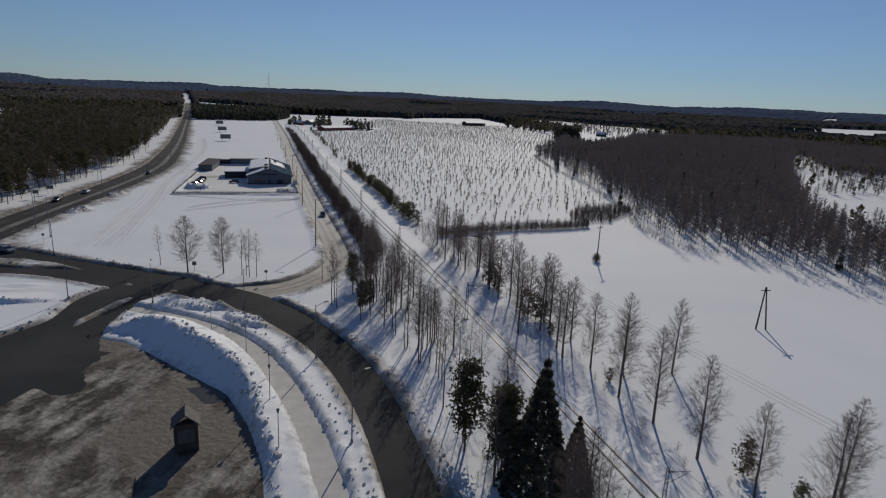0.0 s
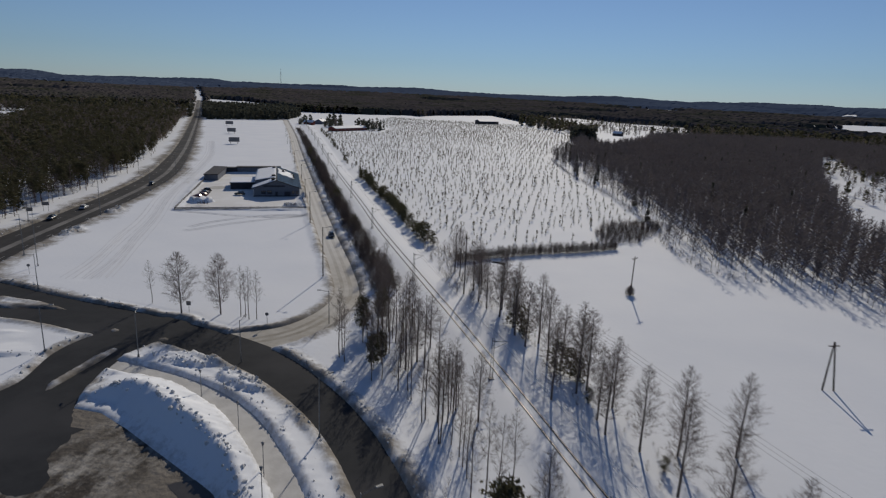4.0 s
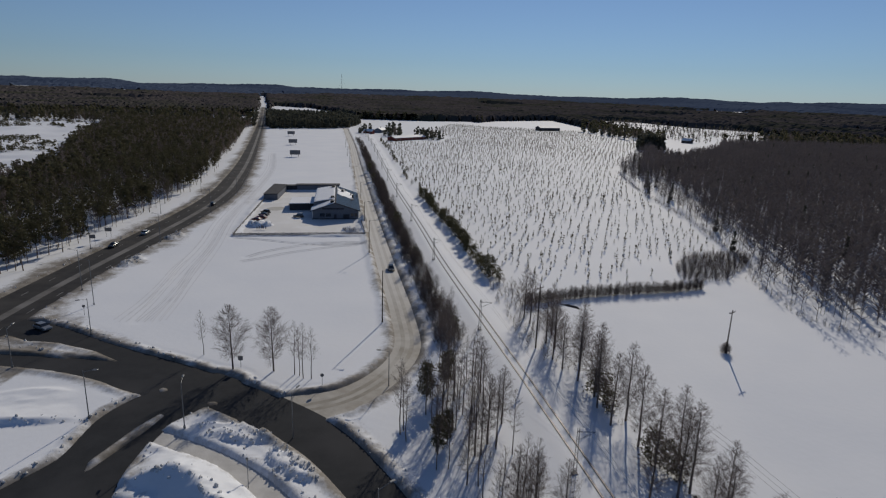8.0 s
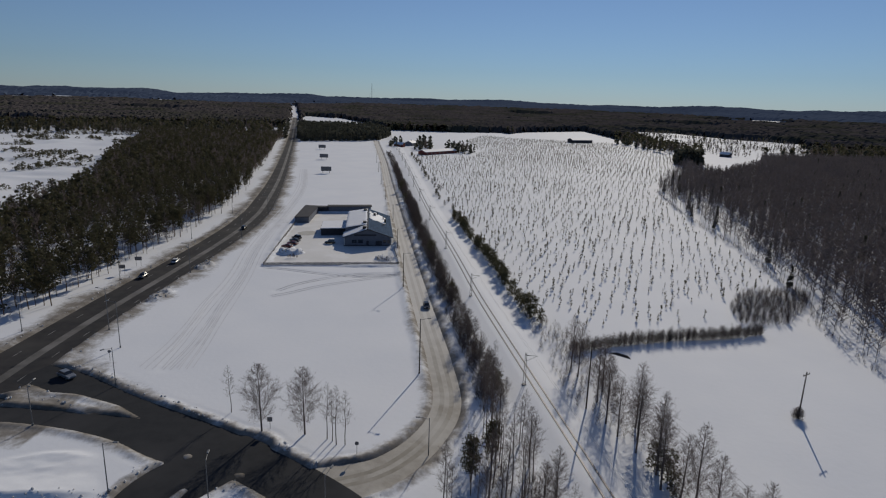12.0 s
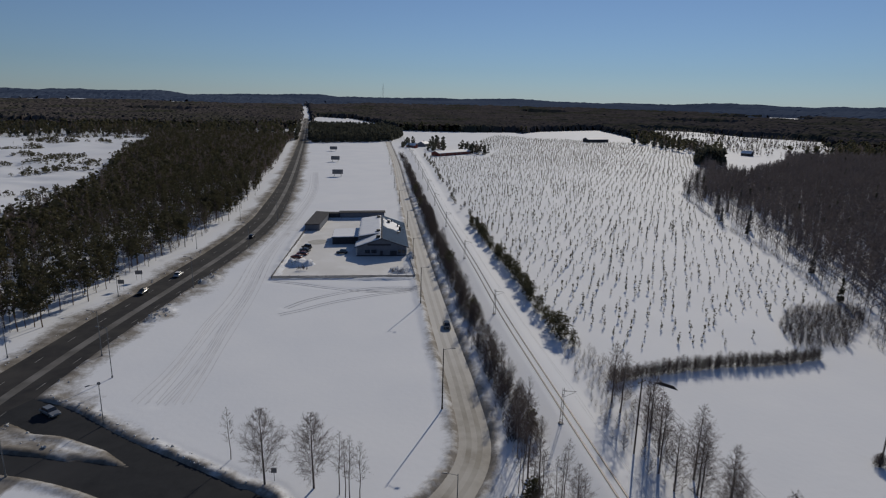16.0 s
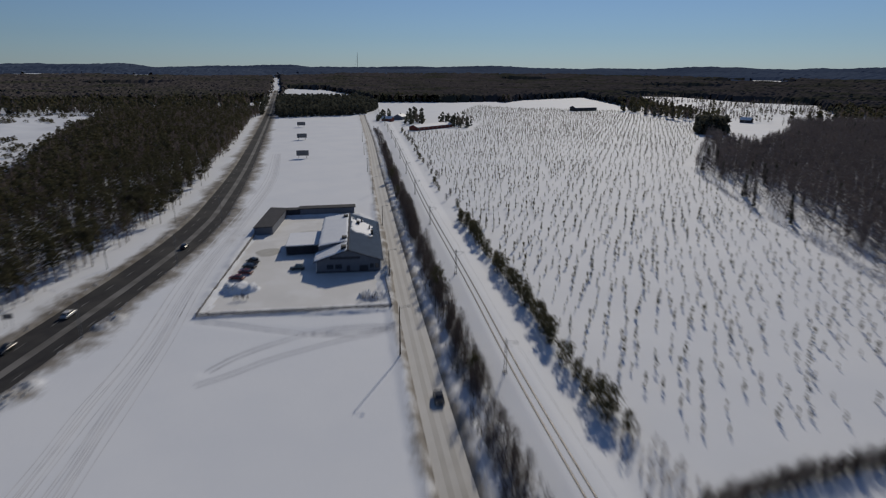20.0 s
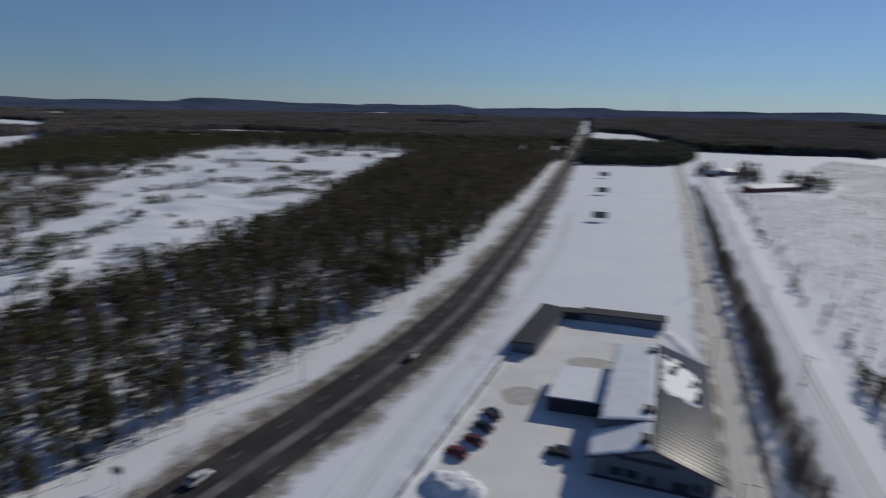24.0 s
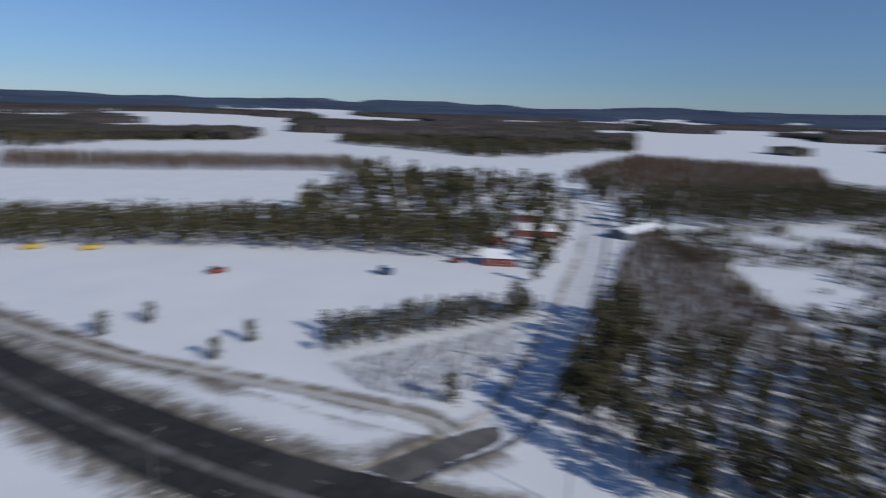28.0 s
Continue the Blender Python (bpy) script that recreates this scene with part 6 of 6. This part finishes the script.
# ---------------------------------------------------------------- vehicles
def car(x, y, turn, paint, label, van=False):
    ob = empty("car", pose(x, y, max(height_at(x, y), 0.0) + 0.02, 0, 0, turn), label, "car", "cars")
    L, W = 2.2, 0.88
    prof = [(-L, 0.35), (-L, 0.78), (-L + 0.25, 0.92), (-0.9, 0.98), (1.05, 0.98), (L - 0.1, 0.82), (L, 0.60), (L, 0.35)]
    bm = bmesh.new()
    a = [bm.verts.new((-W, u, z)) for u, z in prof]
    b = [bm.verts.new((W, u, z)) for u, z in prof]
    bm.faces.new(a), bm.faces.new(b[::-1])
    for i in range(len(prof)):
        j = (i + 1) % len(prof)
        bm.faces.new((a[i], b[i], b[j], a[j]))
    bmesh.ops.recalc_face_normals(bm, faces=bm.faces)
    bmesh.ops.bevel(bm, geom=bm.edges[:], offset=0.06, segments=1, affect="EDGES")
    body = part("body", bm, paint, ob)
    top = 1.75 if van else 1.46
    cab = [(-1.9 if van else -1.75, 0.95), (-1.7 if van else -1.25, top), (0.45, top), (1.1, 0.95)]

    def cabin(w0, w1, grow_, z0, z1):
        m = bmesh.new()
        lo = [m.verts.new((s * w0, cab[k][0], z0)) for s, k in ((-1, 0), (1, 0), (1, 3), (-1, 3))]
        hi = [m.verts.new((s * w1, cab[k][0], z1)) for s, k in ((-1, 1), (1, 1), (1, 2), (-1, 2))]
        m.faces.new(lo[::-1]), m.faces.new(hi)
        for i in range(4):
            j = (i + 1) % 4
            m.faces.new((lo[i], lo[j], hi[j], hi[i]))
        bmesh.ops.recalc_face_normals(m, faces=m.faces)
        return m
    part("window_band", cabin(0.82, 0.66, 0, 0.95, top - 0.05), M_GLASS, ob)
    part("roof", box(-0.67, 0.67, cab[1][0] - 0.02, cab[2][0] + 0.02, top - 0.05, top + 0.02, 0.02), paint, ob)
    for sx in (-1, 1):
        for u in (-1.35, 1.35):
            wh = part("wheel", tube((sx * 0.70, u, 0.32), (sx * 0.92, u, 0.32), 0.32, 0.32, 12), M_BLACK, ob)
            part("rim", tube((sx * 0.915, u, 0.32), (sx * 0.93, u, 0.32), 0.19, 0.19, 8), M_GALV, wh)
        part("headlight", box(sx * 0.62 - 0.16, sx * 0.62 + 0.16, L - 0.08, L + 0.012, 0.6, 0.75), M_FASCIA, ob)
        part("tail_light", box(sx * 0.66 - 0.14, sx * 0.66 + 0.14, -L - 0.012, -L + 0.05, 0.62, 0.8), M_RED, ob)
    return ob


car(2.6, 33.2, 75, M_RED, "dark red car parked in the ploughed yard")
car(1.6, 28.2, 78, M_RED, "red car parked in the ploughed yard")
car(1.9, 43.6, 60, M_DARKCAR, "dark car parked in the ploughed yard", True)
car(2.3, 38.5, 72, M_DARKCAR, "black car parked in the ploughed yard")
car(17.2, 36.5, 95, M_DARKCAR, "dark van parked in the hall's shade", True)
car(58.2, -38.8, 186, M_DARKCAR, "dark car on the sanded minor road")
car(-16.6, -88.3, 240, M_SILVERCAR, "silver car waiting at the junction")
car(-31.6, 1.9, 2, M_WHITECAR, "white car on the main road")
car(-34.2, -17.0, 181, M_DARKCAR, "dark car on the main road")
car(-25.4, 60, 1, M_DARKCAR, "dark car on the main road")


# ---------------------------------------------------------------- fence round the hall's lot
def fence_run(a, b, label, bay=3.0):
    a, b = Vector((*a, 0)), Vector((*b, 0))
    d = b - a
    n = max(1, round(d.length / bay))
    ob = empty("fence", pose(a.x, a.y, 0, 0, 0, math.degrees(math.atan2(d.y, d.x))), label, "fence", "lot fences")
    step = d.length / n
    for i in range(n + 1):
        part("post", box(i * step - 0.06, i * step + 0.06, -0.06, 0.06, -0.2, 1.65), M_FENCE, ob)
    for i in range(n):
        for z in (0.35, 0.72, 1.09):
            part("board", box(i * step + 0.07, (i + 1) * step - 0.07, -0.03, 0.0, z, z + 0.27), M_FENCE, ob)
    return ob


fence_run((0, 0), (47.4, 5.4), "weathered board fence with snow drifts")
fence_run((0, 0), (-5.6, 74), "weathered board fence along the ploughed lot")
fence_run((47.4, 5.4), (43.6, 32), "weathered board fence beside the minor road")


# ---------------------------------------------------------------- outbuildings and farms
def house(x, y, turn, w, l, h, wall_mat, label, rise=2.2, windows=3, chimney=True):
    ob = empty("house", pose(x, y, max(height_at(x, y), 0) - 0.1, 0, 0, turn), label, "house", "farm buildings")
    bm = prism([(-w / 2, -l / 2), (w / 2, -l / 2), (w / 2, l / 2), (-w / 2, l / 2)], -0.3, h)
    part("wall", bm, wall_mat, ob)
    for y0 in (-l / 2, l / 2 - 0.15):
        m = bmesh.new()
        p = [m.verts.new((u, y0 + d, z)) for d in (0, 0.15) for u, z in ((-w / 2, h), (w / 2, h), (0, h + rise))]
        m.faces.new(p[:3]), m.faces.new(p[3:])
        for i in range(3):
            j = (i + 1) % 3
            m.faces.new((p[i], p[j], p[3 + j], p[3 + i]))
        bmesh.ops.recalc_face_normals(m, faces=m.faces)
        part("gable", m, wall_mat, ob)
    for s in (-1, 1):
        for nm, mt, z0, th in (("roof", M_ROOF, 0.0, 0.15), ("roof_snow", M_SNOW, 0.155, 0.25)):
            m = bmesh.new()
            e = s * (w / 2 + 0.5)
            ez = h - rise * 0.5 / (w / 2)
            q = [m.verts.new((u, v, z + z0 + dz)) for dz in (0, th) for u, v, z in ((e, -l / 2 - 0.4, ez), (e, l / 2 + 0.4, ez), (0, l / 2 + 0.4, h + rise), (0, -l / 2 - 0.4, h + rise))]
            m.faces.new(q[:4]), m.faces.new(q[4:])
            for i in range(4):
                j = (i + 1) % 4
                m.faces.new((q[i], q[j], q[4 + j], q[4 + i]))
            bmesh.ops.recalc_face_normals(m, faces=m.faces)
            part(nm, m, mt, ob)
    for s in (-1, 1):
        for i in range(windows):
            v = -l / 2 + l * (i + 0.5) / windows
            wd = part("window", box(s * w / 2 - 0.04, s * w / 2 + 0.04, v - 0.6, v + 0.6, 1.0, 2.2), M_GLASS, ob)
            part("frame", box(s * w / 2 - 0.03, s * w / 2 + 0.03, v - 0.7, v + 0.7, 0.9, 2.3), M_FASCIA, wd)
    if chimney:
        part("chimney", box(-0.4, 0.4, 1, 1.8, h + rise - 0.6, h + rise + 1.2), M_WALL_DARK, ob)
    return ob


house(63, 476, -42, 11, 52, 3.2, M_REDWOOD, "long low red-brown farm building under snow", 2.0, 8, False)
house(28, 590, -20, 10, 16, 3.6, M_WALL, "farmhouse with snow-covered roof among trees", 2.6)
house(15, 560, 70, 8, 12, 3.0, M_REDWOOD, "red farm outbuilding with snowy roof", 2.2, 2, False)
house(290, 758, 113, 14, 38, 4.5, M_WALL_DARK, "long dark barn in the white far field", 2.6, 4, False)
house(430, 560, 40, 8, 12, 3.5, M_WALL_DARK, "small dark barn in a clearing", 2.4, 1, False)
house(-178, -111, 15, 8, 12, 3.4, M_REDWOOD, "red house with snow-covered roof by the side road", 2.2)
house(-262, -64, 60, 10, 30, 3.2, M_WALL, "long pale-green hall with snowy roof", 1.6, 5, False)
house(-238, -108, 15, 9, 22, 3.4, M_REDWOOD, "long red barn with snowy roof", 2.2, 3, False)
house(-215, -124, 100, 9, 14, 3.4, M_REDWOOD, "dark red house among pines", 2.2, 3)
house(-275, -118, 10, 9, 16, 3.6, M_REDWOOD, "red farmhouse with snowy roof", 2.2, 3)
scatter("farm_trees", FAR_SPRUCES + FAR_LEAFLESS[:1], np.concatenate([fill([(70, 500), (100, 480), (108, 520), (80, 560)], 7, 9, 14), fill([(36, 520), (60, 510), (60, 600), (40, 620)], 8, 9, 14), fill([(0, 560), (12, 540), (20, 620), (5, 640)], 8, 7, 11)]), "dark spruces round the farm", "trees", FOREST_MATS)


scatter("brush_pile", SHRUBS, np.array([(x + tr.uniform(-2.6, 2.6), y + tr.uniform(-0.9, 0.9), 0.3, tr.uniform(0.8, 1.7), tr.uniform(0, 6)) for x, y in ((6.8, 12.2), (41, 11.2)) for k in range(22)]), "heaped bare branches lying on snow inside the fence", "brush", ALDER_MATS)


def hut():
    ob = empty("roadside_kiosk", pose(45.6, -179.6, 0, 0, 0, 12), "dark gabled timber kiosk beside the gravel yard", "kiosk")
    part("wall", box(-1.3, 1.3, -1.0, 1.0, -0.2, 3.6), M_WOODPOLE, ob)
    for s in (-1, 1):
        m = bmesh.new()
        q = [m.verts.new(c) for c in ((s * 1.6, -1.3, 3.3), (s * 1.6, 1.3, 3.3), (0, 1.3, 4.8), (0, -1.3, 4.8), (s * 1.6, -1.3, 3.45), (s * 1.6, 1.3, 3.45), (0, 1.3, 4.95), (0, -1.3, 4.95))]
        m.faces.new(q[:4]), m.faces.new(q[4:])
        for i in range(4):
            j = (i + 1) % 4
            m.faces.new((q[i], q[j], q[4 + j], q[4 + i]))
        bmesh.ops.recalc_face_normals(m, faces=m.faces)
        part("roof", m, M_FENCE, ob)
    part("panel", box(-0.9, 0.9, -1.06, -1.0, 1.2, 2.9), M_FENCE, ob, "pale notice panel")
    part("step", box(-0.9, 0.9, -1.7, -1.0, -0.2, 0.2), M_WOODPOLE, ob)


hut()


def lump(name, x, y, sx, sy, sz, turn, paint, label, category):
    ob = empty(name, pose(x, y, max(height_at(x, y), 0), 0, 0, turn), label, category)
    part("body", box(-sx / 2, sx / 2, -sy / 2, sy / 2, 0.35, sz, 0.12), paint, ob)
    part("cab", box(-sx / 2 + 0.2, sx / 2 - 0.2, -sy / 2 + 0.3, -sy / 2 + 0.3 + sy * 0.35, sz, sz + 0.9, 0.1), M_GLASS, ob)
    for u in (-1, 1):
        for v in (-1, 1):
            part("wheel", tube((u * sx / 2 - 0.12, v * sy * 0.3, 0.42), (u * sx / 2 + 0.12, v * sy * 0.3, 0.42), 0.42, 0.42, 10), M_BLACK, ob)


lump("tractor", -173, -127, 2.2, 4.0, 1.6, 30, M_RED, "red tractor parked in snow near the house", "tractor")
lump("wagon", -146, -144, 2.6, 5.0, 2.2, 10, M_BLUECAR, "blue covered wagon standing in the snowfield", "wagon")
lump("wagon", -122.5, -197, 2.4, 5.5, 1.6, 60, M_REDWOOD, "rust-red farm wagon in the snowfield", "wagon")
lump("harvester", -128, -262, 2.6, 6.0, 2.0, 40, M_YELLOW, "yellow machine at the wood's edge", "machine")
lump("harvester", -119, -282, 2.6, 6.0, 2.0, 30, M_YELLOW, "yellow machine at the wood's edge", "machine")
log = empty("log_pile", pose(106, -71, 0.2, 0, 0, -40), "few dark logs lying on snow by the hedge", "logs")
for i in range(5):
    part("log", tube((-2.6 + 0.2 * i, -0.5 + 0.28 * i, 0.18), (2.4 - 0.3 * i, -0.5 + 0.3 * i, 0.18), 0.16, 0.13, 7), M_WOODPOLE, log)

# road paint
paint_root = tagged(new("road_markings"), "worn white lane markings", "road paint", kind="structure")
L = MAIN[(MAIN[:, 1] > -190) & (MAIN[:, 1] < 260)]
acc = 0
for a, b in zip(L[:-1], L[1:]):
    acc += 1
    if acc % 3:
        continue
    d = (b - a)[:2] / np.linalg.norm((b - a)[:2])
    nn = np.array([d[1], -d[0]])
    for off in (-3.4, 5.2):
        p = a[:2] + nn * off
        me = tri_mesh("dash", [(*(p - nn * 0.08), 0.03), (*(p + nn * 0.08), 0.03), (*(p + nn * 0.08 + d * 3), 0.03), (*(p - nn * 0.08 + d * 3), 0.03)], [(0, 1, 2, 3)], [M_PAINT])
        piece("dash", me, paint_root)
